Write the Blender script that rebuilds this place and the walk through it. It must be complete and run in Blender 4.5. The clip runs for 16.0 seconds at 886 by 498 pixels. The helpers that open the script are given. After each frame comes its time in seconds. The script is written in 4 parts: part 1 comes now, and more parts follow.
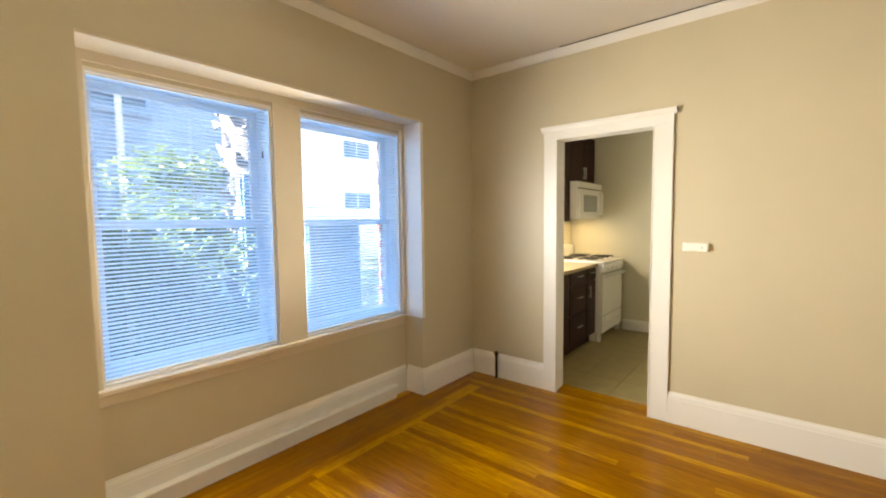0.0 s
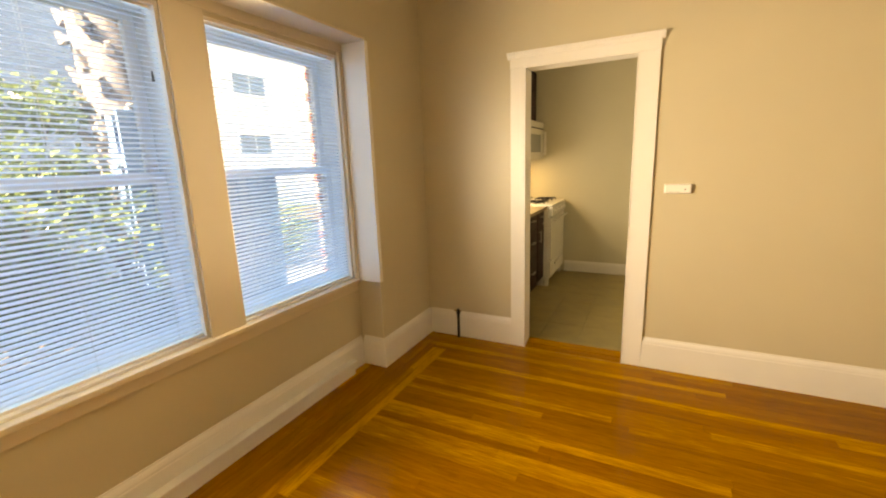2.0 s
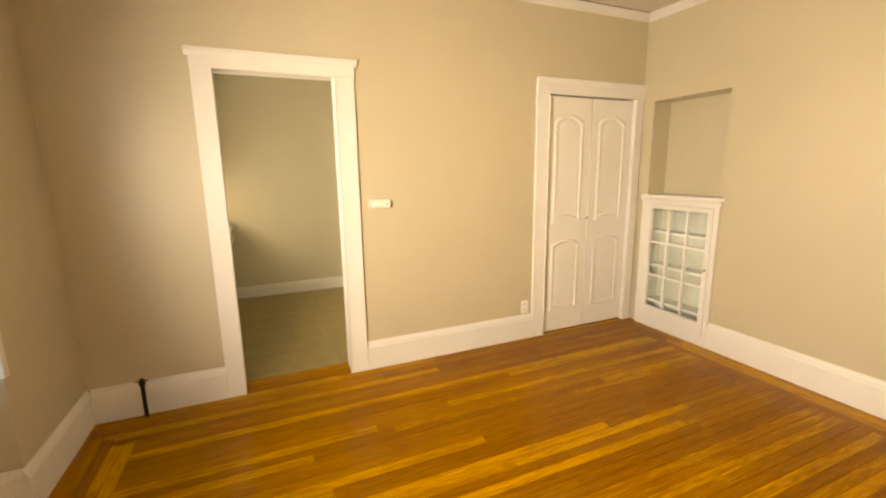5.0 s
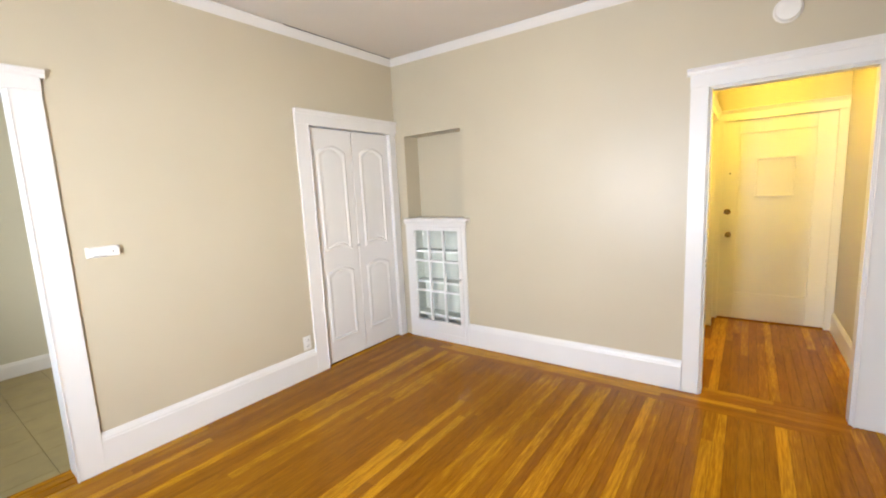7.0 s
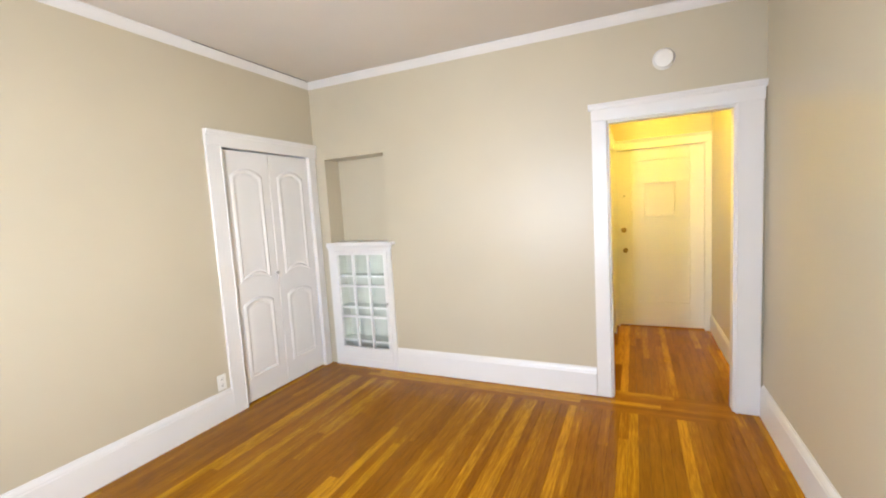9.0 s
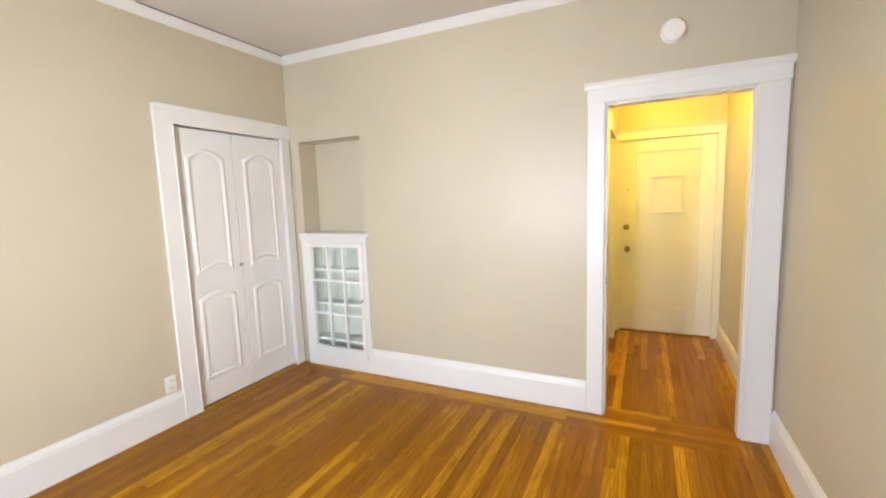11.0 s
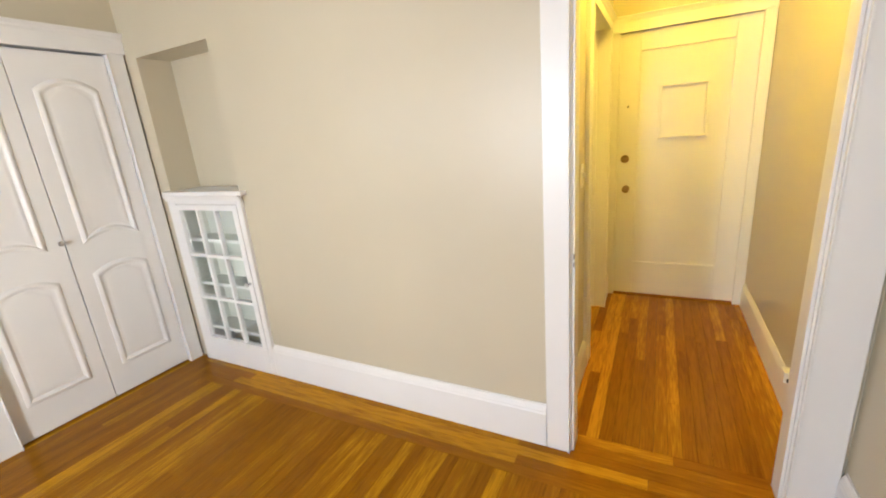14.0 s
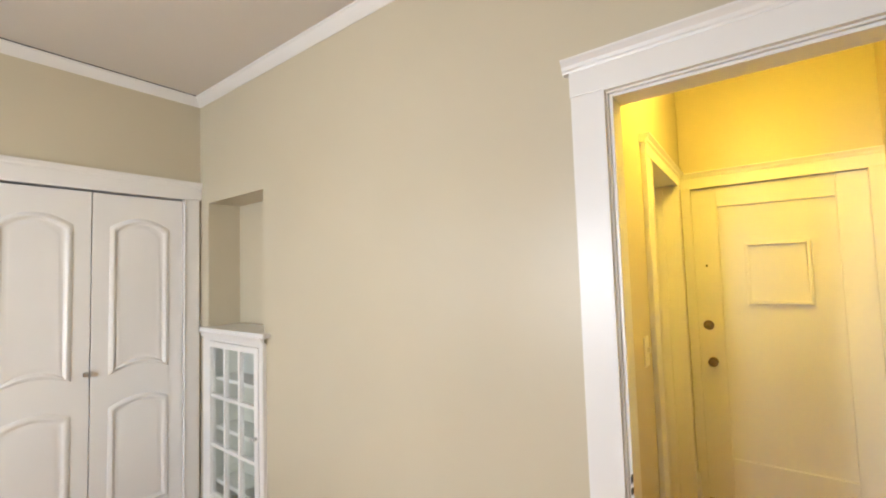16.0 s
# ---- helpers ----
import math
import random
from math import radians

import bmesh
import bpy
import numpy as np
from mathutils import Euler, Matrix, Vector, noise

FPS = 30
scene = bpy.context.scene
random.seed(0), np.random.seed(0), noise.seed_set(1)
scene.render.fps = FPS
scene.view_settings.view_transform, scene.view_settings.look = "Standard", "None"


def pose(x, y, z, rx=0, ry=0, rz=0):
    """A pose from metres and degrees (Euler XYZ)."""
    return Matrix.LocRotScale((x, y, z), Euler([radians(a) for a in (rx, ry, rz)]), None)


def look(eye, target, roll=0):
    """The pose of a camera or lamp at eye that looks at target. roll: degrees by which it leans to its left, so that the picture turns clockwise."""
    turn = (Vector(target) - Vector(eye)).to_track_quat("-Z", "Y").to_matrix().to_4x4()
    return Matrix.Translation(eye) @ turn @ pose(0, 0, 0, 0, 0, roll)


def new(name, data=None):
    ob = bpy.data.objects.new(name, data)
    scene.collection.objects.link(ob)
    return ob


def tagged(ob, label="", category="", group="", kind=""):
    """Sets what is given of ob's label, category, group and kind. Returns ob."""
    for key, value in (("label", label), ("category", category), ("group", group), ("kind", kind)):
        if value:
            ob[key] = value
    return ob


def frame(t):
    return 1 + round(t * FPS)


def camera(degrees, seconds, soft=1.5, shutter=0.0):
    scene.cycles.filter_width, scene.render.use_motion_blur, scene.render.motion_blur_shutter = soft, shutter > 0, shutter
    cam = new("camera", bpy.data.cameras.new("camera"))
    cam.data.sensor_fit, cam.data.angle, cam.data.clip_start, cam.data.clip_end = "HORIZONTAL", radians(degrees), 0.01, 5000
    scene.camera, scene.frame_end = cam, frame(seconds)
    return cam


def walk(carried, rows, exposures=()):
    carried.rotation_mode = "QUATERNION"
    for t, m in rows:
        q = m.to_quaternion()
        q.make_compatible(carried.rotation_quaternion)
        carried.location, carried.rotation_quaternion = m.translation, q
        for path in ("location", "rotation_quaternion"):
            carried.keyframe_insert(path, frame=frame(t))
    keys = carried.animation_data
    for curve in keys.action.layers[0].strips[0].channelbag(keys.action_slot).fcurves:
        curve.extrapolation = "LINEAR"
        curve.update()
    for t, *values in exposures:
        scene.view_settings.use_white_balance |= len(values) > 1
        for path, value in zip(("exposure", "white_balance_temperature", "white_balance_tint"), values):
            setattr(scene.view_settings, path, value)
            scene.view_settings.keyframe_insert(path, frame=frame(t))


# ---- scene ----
# ---------------------------------------------------------------- camera
cam = camera(93.5, 16.0, soft=2.0)
PATH = [
    (0, (-0.071, -0.045, 1.417), (-1.332, 1.501, 1.283), -0.7),
    (0.5, (-0.17, 0.075, 1.437), (-1.539, 1.528, 1.325), -1.6),
    (1, (-0.256, 0.182, 1.425), (-1.623, 1.625, 1.2), -0.9),
    (1.5, (-0.402, 0.21, 1.442), (-1.48, 1.854, 1.073), 0.1),
    (2, (-0.638, 0.141, 1.445), (-1.529, 1.883, 1.032), -2.1),
    (2.5, (-0.773, 0.148, 1.443), (-1.556, 1.96, 1.119), -2.4),
    (3, (-0.908, 0.244, 1.448), (-1.607, 2.11, 1.275), -2.3),
    (3.5, (-1.022, 0.288, 1.436), (-1.465, 2.23, 1.253), -0.1),
    (4, (-1.191, 0.311, 1.434), (-1.201, 2.301, 1.23), -2.5),
    (4.5, (-1.294, 0.277, 1.438), (-0.877, 2.207, 1.12), -2.9),
    (4.7, (-1.284, 0.252, 1.444), (-0.71, 2.136, 1.096), -1.9),
    (6.8, (-1.218, 0.257, 1.467), (0.297, 1.526, 1.161), -2.7),
    (7, (-1.245, 0.261, 1.464), (0.351, 1.435, 1.189), -2.8),
    (7.5, (-1.306, 0.321, 1.476), (0.422, 1.292, 1.21), -2.7),
    (8, (-1.327, 0.329, 1.468), (0.46, 1.172, 1.16), -2.3),
    (8.5, (-1.315, 0.311, 1.471), (0.517, 1.073, 1.214), -3.5),
    (8.7, (-1.311, 0.314, 1.475), (0.511, 1.111, 1.265), -3.8),
    (10.8, (-0.955, 0.22, 1.457), (0.801, 1.156, 1.26), -2.1),
    (11, (-0.898, 0.25, 1.463), (0.888, 1.12, 1.231), -2.0),
    (11.5, (-0.743, 0.322, 1.457), (1.067, 1.125, 1.178), -3.4),
    (12, (-0.572, 0.341, 1.453), (1.228, 1.032, 0.922), -4.3),
    (12.5, (-0.335, 0.247, 1.452), (1.38, 1.024, 0.775), -2.5),
    (13, (-0.1, 0.228, 1.416), (1.581, 0.994, 0.65), -2.9),
    (13.5, (0.158, 0.266, 1.442), (1.886, 1.015, 0.77), -4.5),
    (14, (0.321, 0.192, 1.444), (2.021, 1.093, 0.899), -4.9),
    (14.5, (0.44, 0.084, 1.457), (2.12, 1.124, 1.146), -4.3),
    (15, (0.491, 0.05, 1.482), (2.176, 1.125, 1.418), -4.2),
    (15.5, (0.557, 0.065, 1.496), (2.212, 1.186, 1.562), -3.2),
    (16, (0.683, 0.162, 1.513), (2.283, 1.358, 1.623), -1.8),
]
EXPOSURES = [(0.0, 3.42, 7100, 8), (1.0, 3.37, 9300, 10), (2.0, 3.23, 11600, 13), (3.5, 3.15, 12400, 14), (4.7, 3.40, 10300, 14), (7.0, 3.66, 5600, 13), (11.0, 3.69, 5550, 12.5), (12.5, 3.74, 5600, 12), (15.0, 3.50, 5800, 12), (16.0, 3.46, 5800, 12)]
walk(cam, [(t, look(eye, target, roll)) for t, eye, target, roll in PATH], EXPOSURES)

# ---------------------------------------------------------------- daylight
SUN_ELEVATION, SUN_AZIMUTH = 48.0, 181.0
world = bpy.data.worlds.new("sky")
scene.world = world
world.use_nodes = True
wn = world.node_tree
sky = wn.nodes.new("ShaderNodeTexSky")
sky.sky_type = "NISHITA"
sky.sun_disc = False
sky.sun_elevation = radians(SUN_ELEVATION)
sky.sun_rotation = radians(SUN_AZIMUTH)
bg = wn.nodes["Background"]
bg.inputs["Strength"].default_value = 0.15
wn.links.new(sky.outputs["Color"], bg.inputs["Color"])


def lamp(name, kind, m, energy, colour, **props):
    data = bpy.data.lights.new(name, kind)
    data.energy, data.color = energy, colour
    if kind == "SUN":
        data.angle = props["angle"]
    if kind == "AREA":
        data.shape, data.size, data.size_y = "RECTANGLE", props["size"], props["size_y"]
        data.spread = radians(props.get("spread", 180))
    if kind == "POINT":
        data.shadow_soft_size = props["size"]
    ob = new(name, data)
    ob.matrix_world = m
    return ob


az, el = radians(SUN_AZIMUTH), radians(SUN_ELEVATION)
sun_dir = Vector((math.sin(az) * math.cos(el), math.cos(az) * math.cos(el), math.sin(el)))
lamp("sun", "SUN", look(sun_dir * 40, (0, 0, 0)), 4.5, (1.0, 0.95, 0.86), angle=radians(0.5))
# warm bulb under the hall ceiling, light under the microwave, added fill at an assumed kitchen side window
lamp("hall_lamp", "POINT", pose(2.6, 0.06, 2.47), 4.5, (1.0, 0.66, 0.06), size=0.09)
lamp("hob_lamp", "AREA", pose(-2.1, 5.08, 1.405), 0.45, (1.0, 0.72, 0.36), size=0.12, size_y=0.3)
for y, aim, watts, cone in ((0.858, 2.35, 4.1, 100), (1.938, -1.0, 5.3, 122)):
    lamp("window_light", "AREA", look((-2.37, y, 1.39), (0, aim, 1.39)), watts, (1.0, 0.925, 0.78), size=0.36, size_y=1.1, spread=cone)
    lamp("window_sky_light", "AREA", look((-2.562, y, 1.39), (0, y, 1.39)), 1.25, (0.22, 0.52, 1.0), size=0.84, size_y=1.42)
# fill lamp added to brighten the kitchen, its source is unseen
lamp("kitchen_fill_light", "AREA", look((-2.30, 3.95, 1.6), (-0.9, 4.5, 1.5)), 4.2, (1.0, 0.96, 0.84), size=0.7, size_y=0.8)


# ---------------------------------------------------------------- materials
def material(name, colour, rough=0.5, metal=0.0, var=0.0, scale=6.0, bump=0.0, bump_scale=60.0, second=None, spec=0.5):
    m = bpy.data.materials.new(name)
    m.use_nodes = True
    nt = m.node_tree
    b = nt.nodes["Principled BSDF"]
    b.inputs["Roughness"].default_value = rough
    b.inputs["Metallic"].default_value = metal
    b.inputs["Specular IOR Level"].default_value = spec
    b.inputs["Base Color"].default_value = (*colour, 1)
    geo = nt.nodes.new("ShaderNodeNewGeometry")
    if var or second:
        n = nt.nodes.new("ShaderNodeTexNoise")
        n.inputs["Scale"].default_value = scale
        n.inputs["Detail"].default_value = 5
        nt.links.new(geo.outputs["Position"], n.inputs["Vector"])
        r = nt.nodes.new("ShaderNodeValToRGB")
        other = second if second else tuple(max(0.0, c * (1 - var)) for c in colour)
        r.color_ramp.elements[0].position, r.color_ramp.elements[1].position = 0.32, 0.7
        r.color_ramp.elements[0].color, r.color_ramp.elements[1].color = (*other, 1), (*colour, 1)
        nt.links.new(n.outputs["Fac"], r.inputs["Fac"])
        nt.links.new(r.outputs["Color"], b.inputs["Base Color"])
        mr = nt.nodes.new("ShaderNodeMapRange")
        mr.inputs["To Min"].default_value, mr.inputs["To Max"].default_value = max(0.02, rough - 0.06), min(1.0, rough + 0.06)
        nt.links.new(n.outputs["Fac"], mr.inputs["Value"])
        nt.links.new(mr.outputs["Result"], b.inputs["Roughness"])
    if bump:
        n2 = nt.nodes.new("ShaderNodeTexNoise")
        n2.inputs["Scale"].default_value = bump_scale
        n2.inputs["Detail"].default_value = 4
        nt.links.new(geo.outputs["Position"], n2.inputs["Vector"])
        bu = nt.nodes.new("ShaderNodeBump")
        bu.inputs["Strength"].default_value = bump
        bu.inputs["Distance"].default_value = 0.004
        nt.links.new(n2.outputs["Fac"], bu.inputs["Height"])
        nt.links.new(bu.outputs["Normal"], b.inputs["Normal"])
    return m


def wood(name, dark, light, along, rough=0.11, length=1.9, across=30.0):
    """Plank wood whose grain runs along x (0) or y (1), each board of its own tone."""
    m = bpy.data.materials.new(name)
    m.use_nodes = True
    nt = m.node_tree
    link = nt.links.new
    b = nt.nodes["Principled BSDF"]
    geo = nt.nodes.new("ShaderNodeNewGeometry")
    info = nt.nodes.new("ShaderNodeObjectInfo")
    off = nt.nodes.new("ShaderNodeVectorMath")
    off.operation = "MULTIPLY_ADD"
    off.inputs[1].default_value = (17.0, 23.0, 11.0)
    link(info.outputs["Random"], off.inputs[0])
    link(geo.outputs["Position"], off.inputs[2])
    sc = nt.nodes.new("ShaderNodeVectorMath")
    sc.operation = "MULTIPLY"
    sc.inputs[1].default_value = (length, across, across) if along == 0 else (across, length, across)
    link(off.outputs["Vector"], sc.inputs[0])
    n = nt.nodes.new("ShaderNodeTexNoise")
    n.inputs["Scale"].default_value = 1.0
    n.inputs["Detail"].default_value = 6
    n.inputs["Distortion"].default_value = 0.6
    link(sc.outputs["Vector"], n.inputs["Vector"])
    fine = nt.nodes.new("ShaderNodeTexNoise")
    fine.inputs["Scale"].default_value = 5.0
    fine.inputs["Detail"].default_value = 3
    link(sc.outputs["Vector"], fine.inputs["Vector"])
    big = nt.nodes.new("ShaderNodeTexNoise")
    big.inputs["Scale"].default_value = 2.3
    link(geo.outputs["Position"], big.inputs["Vector"])

    def maths(op, a, c):
        k = nt.nodes.new("ShaderNodeMath")
        k.operation = op
        for i, v in enumerate((a, c)):
            if isinstance(v, (int, float)):
                k.inputs[i].default_value = v
            else:
                link(v, k.inputs[i])
        return k.outputs[0]

    tone = maths("ADD", maths("MULTIPLY", maths("POWER", info.outputs["Random"], 1.4), 0.52), maths("MULTIPLY", n.outputs["Fac"], 0.6))
    tone = maths("ADD", tone, maths("MULTIPLY", fine.outputs["Fac"], 0.85))
    tone = maths("ADD", tone, maths("MULTIPLY", big.outputs["Fac"], 0.30))
    tone = maths("SUBTRACT", tone, 0.555)
    r = nt.nodes.new("ShaderNodeValToRGB")
    e = r.color_ramp.elements
    e[0].position, e[0].color = 0.12, (*dark, 1)
    e[1].position, e[1].color = 0.92, (*light, 1)
    mid = e.new(0.6)
    mid.color = (*[0.68 * d + 0.32 * l for d, l in zip(dark, light)], 1)
    link(tone, r.inputs["Fac"])
    link(r.outputs["Color"], b.inputs["Base Color"])
    b.inputs["Specular IOR Level"].default_value = 0.12
    mr = nt.nodes.new("ShaderNodeMapRange")
    mr.inputs["To Min"].default_value, mr.inputs["To Max"].default_value = rough - 0.05, rough + 0.12
    link(big.outputs["Fac"], mr.inputs["Value"])
    link(mr.outputs["Result"], b.inputs["Roughness"])
    bu = nt.nodes.new("ShaderNodeBump")
    bu.inputs["Strength"].default_value = 0.12
    bu.inputs["Distance"].default_value = 0.002
    link(n.outputs["Fac"], bu.inputs["Height"])
    link(bu.outputs["Normal"], b.inputs["Normal"])
    return m


def glass(name, tint=(0.95, 0.98, 0.97), rough=0.0, haze=0.0):
    m = bpy.data.materials.new(name)
    m.use_nodes = True
    b = m.node_tree.nodes["Principled BSDF"]
    b.inputs["Base Color"].default_value = (*tint, 1)
    b.inputs["Transmission Weight"].default_value = 1.0
    b.inputs["Roughness"].default_value = rough
    b.inputs["IOR"].default_value = 1.45
    # pale blue translucent share imitates the glare haze over the bright panes
    if haze:
        nt = m.node_tree
        film = nt.nodes.new("ShaderNodeBsdfTranslucent")
        film.inputs["Color"].default_value = (0.72, 0.84, 1.0, 1)
        mix = nt.nodes.new("ShaderNodeMixShader")
        mix.inputs[0].default_value = haze
        nt.links.new(b.outputs[0], mix.inputs[1])
        nt.links.new(film.outputs[0], mix.inputs[2])
        nt.links.new(mix.outputs[0], nt.nodes["Material Output"].inputs["Surface"])
    return m


def translucent(name, colour, amount=0.35, rough=0.45):
    m = bpy.data.materials.new(name)
    m.use_nodes = True
    nt = m.node_tree
    b = nt.nodes["Principled BSDF"]
    b.inputs["Base Color"].default_value = (*colour, 1)
    b.inputs["Roughness"].default_value = rough
    t = nt.nodes.new("ShaderNodeBsdfTranslucent")
    t.inputs["Color"].default_value = (*colour, 1)
    mix = nt.nodes.new("ShaderNodeMixShader")
    mix.inputs[0].default_value = amount
    nt.links.new(b.outputs[0], mix.inputs[1])
    nt.links.new(t.outputs[0], mix.inputs[2])
    nt.links.new(mix.outputs[0], nt.nodes["Material Output"].inputs["Surface"])
    return m


WALL = material("beige_wall_paint", (0.535, 0.482, 0.358), 0.35, var=0.05, scale=1.6, bump=0.11, bump_scale=170, spec=0.42)
KITCHEN_WALL = material("kitchen_wall_paint", (0.56, 0.53, 0.41), 0.45, var=0.05, scale=1.6, bump=0.12, bump_scale=170)
CEILING = material("ceiling_paint", (0.70, 0.66, 0.60), 0.8, var=0.05, scale=1.2, bump=0.15, bump_scale=120)
TRIM = material("white_gloss_paint", (0.75, 0.74, 0.72), 0.32, var=0.04, scale=3.0, bump=0.05, bump_scale=40)
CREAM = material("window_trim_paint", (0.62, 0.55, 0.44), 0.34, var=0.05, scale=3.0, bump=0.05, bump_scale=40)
OAK_X = wood("oak_strip_along_x", (0.195, 0.064, 0.0002), (0.575, 0.277, 0.002), 0)
OAK_Y = wood("oak_strip_along_y", (0.210, 0.070, 0.0002), (0.545, 0.258, 0.002), 1)
SUBFLOOR = material("dark_joint", (0.05, 0.022, 0.008), 0.7, var=0.3, scale=20)
VINYL = material("vinyl_tile", (0.31, 0.245, 0.10), 0.38, var=0.22, scale=9.0, bump=0.06, bump_scale=60)
GROUT = material("tile_joint", (0.275, 0.222, 0.10), 0.8, var=0.2, scale=30)
CHERRY = material("dark_cherry_wood", (0.036, 0.007, 0.005), 0.38, second=(0.016, 0.004, 0.003), scale=7.0, spec=0.15)
LAMINATE = material("tan_worktop", (0.45, 0.34, 0.19), 0.3, second=(0.27, 0.19, 0.10), scale=85.0)
ENAMEL = material("white_enamel", (0.80, 0.79, 0.75), 0.22, var=0.03, scale=4.0)
ENAMEL_GREY = material("microwave_window", (0.36, 0.38, 0.37), 0.2, var=0.1, scale=60.0)
IRON = material("black_iron", (0.012, 0.012, 0.013), 0.5, var=0.3, scale=30)
STEEL = material("brushed_steel", (0.55, 0.55, 0.55), 0.3, 1.0, var=0.1, scale=40)
BRASS = material("aged_brass", (0.36, 0.25, 0.11), 0.35, 1.0, var=0.35, scale=60)
PLASTIC = material("white_plastic", (0.80, 0.78, 0.73), 0.4, var=0.03, scale=20)
DARK = material("dark_gap", (0.02, 0.018, 0.015), 0.8, var=0.2, scale=20)
PIPE = material("black_pipe", (0.03, 0.022, 0.016), 0.45, 0.6, var=0.5, scale=50)
# glare veil of the overbright outdoors is put into the pane material
GLASS = glass("hazed_window_glass", haze=0.08)
OLD_GLASS = glass("cabinet_glass", (0.93, 0.96, 0.94))
SLAT = translucent("blind_slat_vinyl", (0.80, 0.84, 0.90), 0.8)
CORD = material("blind_cord", (0.75, 0.75, 0.73), 0.8, var=0.1, scale=80)
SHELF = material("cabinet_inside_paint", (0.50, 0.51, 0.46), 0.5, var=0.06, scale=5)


# ---------------------------------------------------------------- helpers for shapes
def box(bm, x0, x1, y0, y1, z0, z1, bevel=0.0):
    r = bmesh.ops.create_cube(bm, size=1.0, matrix=Matrix.Translation(((x0 + x1) / 2, (y0 + y1) / 2, (z0 + z1) / 2)) @ Matrix.Diagonal((abs(x1 - x0), abs(y1 - y0), abs(z1 - z0), 1)))
    if bevel:
        edges = list({e for v in r["verts"] for e in v.link_edges})
        bmesh.ops.bevel(bm, geom=edges, offset=bevel, segments=2, affect="EDGES", profile=0.6)
    return bm


def boxes(*specs, bevel=0.0):
    bm = bmesh.new()
    for s in specs:
        box(bm, *s, bevel=bevel)
    return bm


def rod(bm, p, q, radius, segments=12, radius2=None):
    p, q = Vector(p), Vector(q)
    m = Matrix.Translation((p + q) / 2) @ (q - p).to_track_quat("Z", "Y").to_matrix().to_4x4()
    bmesh.ops.create_cone(bm, cap_ends=True, segments=segments, radius1=radius, radius2=radius if radius2 is None else radius2, depth=(q - p).length, matrix=m)
    return bm


def turned(bm, m, profile, segments=20):
    """A turned solid from (radius, height) pairs along the local z of m."""
    rings = []
    for r, h in profile:
        rings.append([bm.verts.new(m @ Vector((r * math.cos(2 * math.pi * k / segments), r * math.sin(2 * math.pi * k / segments), h))) for k in range(segments)])
    for a, c in zip(rings, rings[1:]):
        for k in range(segments):
            bm.faces.new((a[k], a[(k + 1) % segments], c[(k + 1) % segments], c[k]))
    bm.faces.new(list(reversed(rings[0])))
    bm.faces.new(rings[-1])
    return bm


def extrude(bm, profile, start, end, out):
    """A moulding: profile of (out, up) pairs, run from start to end, projecting along out."""
    start, end, out = Vector(start), Vector(end), Vector(out)
    a = [bm.verts.new(start + out * u + Vector((0, 0, v))) for u, v in profile]
    c = [bm.verts.new(end + out * u + Vector((0, 0, v))) for u, v in profile]
    n = len(profile)
    for k in range(n):
        bm.faces.new((a[k], a[(k + 1) % n], c[(k + 1) % n], c[k]))
    bm.faces.new(list(reversed(a)))
    bm.faces.new(c)
    bmesh.ops.recalc_face_normals(bm, faces=bm.faces[:])
    return bm


def finish(name, bm, mat, smooth=False):
    bmesh.ops.recalc_face_normals(bm, faces=bm.faces[:])
    me = bpy.data.meshes.new(name)
    bm.to_mesh(me)
    bm.free()
    me.materials.append(mat)
    if smooth:
        me.polygons.foreach_set("use_smooth", [True] * len(me.polygons))
        me.set_sharp_from_angle(angle=radians(35))
    return new(name, me)


def part(name, bm, mat, parent, label="", smooth=False):
    ob = finish(name, bm, mat, smooth)
    ob.parent = parent
    if parent.matrix_basis != Matrix.Identity(4):
        ob.matrix_parent_inverse = parent.matrix_basis.inverted()
    return tagged(ob, label)


def thing(name, at, label, category, group="", kind=""):
    ob = new(name)
    ob.location = at
    return tagged(ob, label, category, group, kind)


def structure(name, bm, mat, label, category, smooth=False):
    return tagged(finish(name, bm, mat, smooth), label, category, kind="structure")


def wall(axis, a, b, u0, u1, z0, z1, holes=()):
    """A wall from a to b across its thickness (axis 'x' or 'y'), u0 to u1 along it, with openings (u0, u1, z0, z1)."""
    us = sorted({u0, u1, *[h[0] for h in holes], *[h[1] for h in holes]})
    zs = sorted({z0, z1, *[h[2] for h in holes], *[h[3] for h in holes]})
    us = [u for u in us if u0 <= u <= u1]
    zs = [z for z in zs if z0 <= z <= z1]
    solid = {}
    for i in range(len(us) - 1):
        for j in range(len(zs) - 1):
            cu, cz = (us[i] + us[i + 1]) / 2, (zs[j] + zs[j + 1]) / 2
            solid[i, j] = not any(h[0] < cu < h[1] and h[2] < cz < h[3] for h in holes)
    bm = bmesh.new()
    cache = {}

    def vert(u, d, z):
        key = (u, d, z)
        if key not in cache:
            cache[key] = bm.verts.new((d, u, z) if axis == "x" else (u, d, z))
        return cache[key]

    for (i, j), on in solid.items():
        if not on:
            continue
        p, q, r, s = us[i], us[i + 1], zs[j], zs[j + 1]
        for d in (a, b):
            bm.faces.new([vert(p, d, r), vert(q, d, r), vert(q, d, s), vert(p, d, s)])
        for di, dj, e in ((-1, 0, ((p, r), (p, s))), (1, 0, ((q, r), (q, s))), (0, -1, ((p, r), (q, r))), (0, 1, ((p, s), (q, s)))):
            if not solid.get((i + di, j + dj), False):
                (ua, za), (ub, zb) = e
                bm.faces.new([vert(ua, a, za), vert(ub, a, zb), vert(ub, b, zb), vert(ua, b, za)])
    return bm


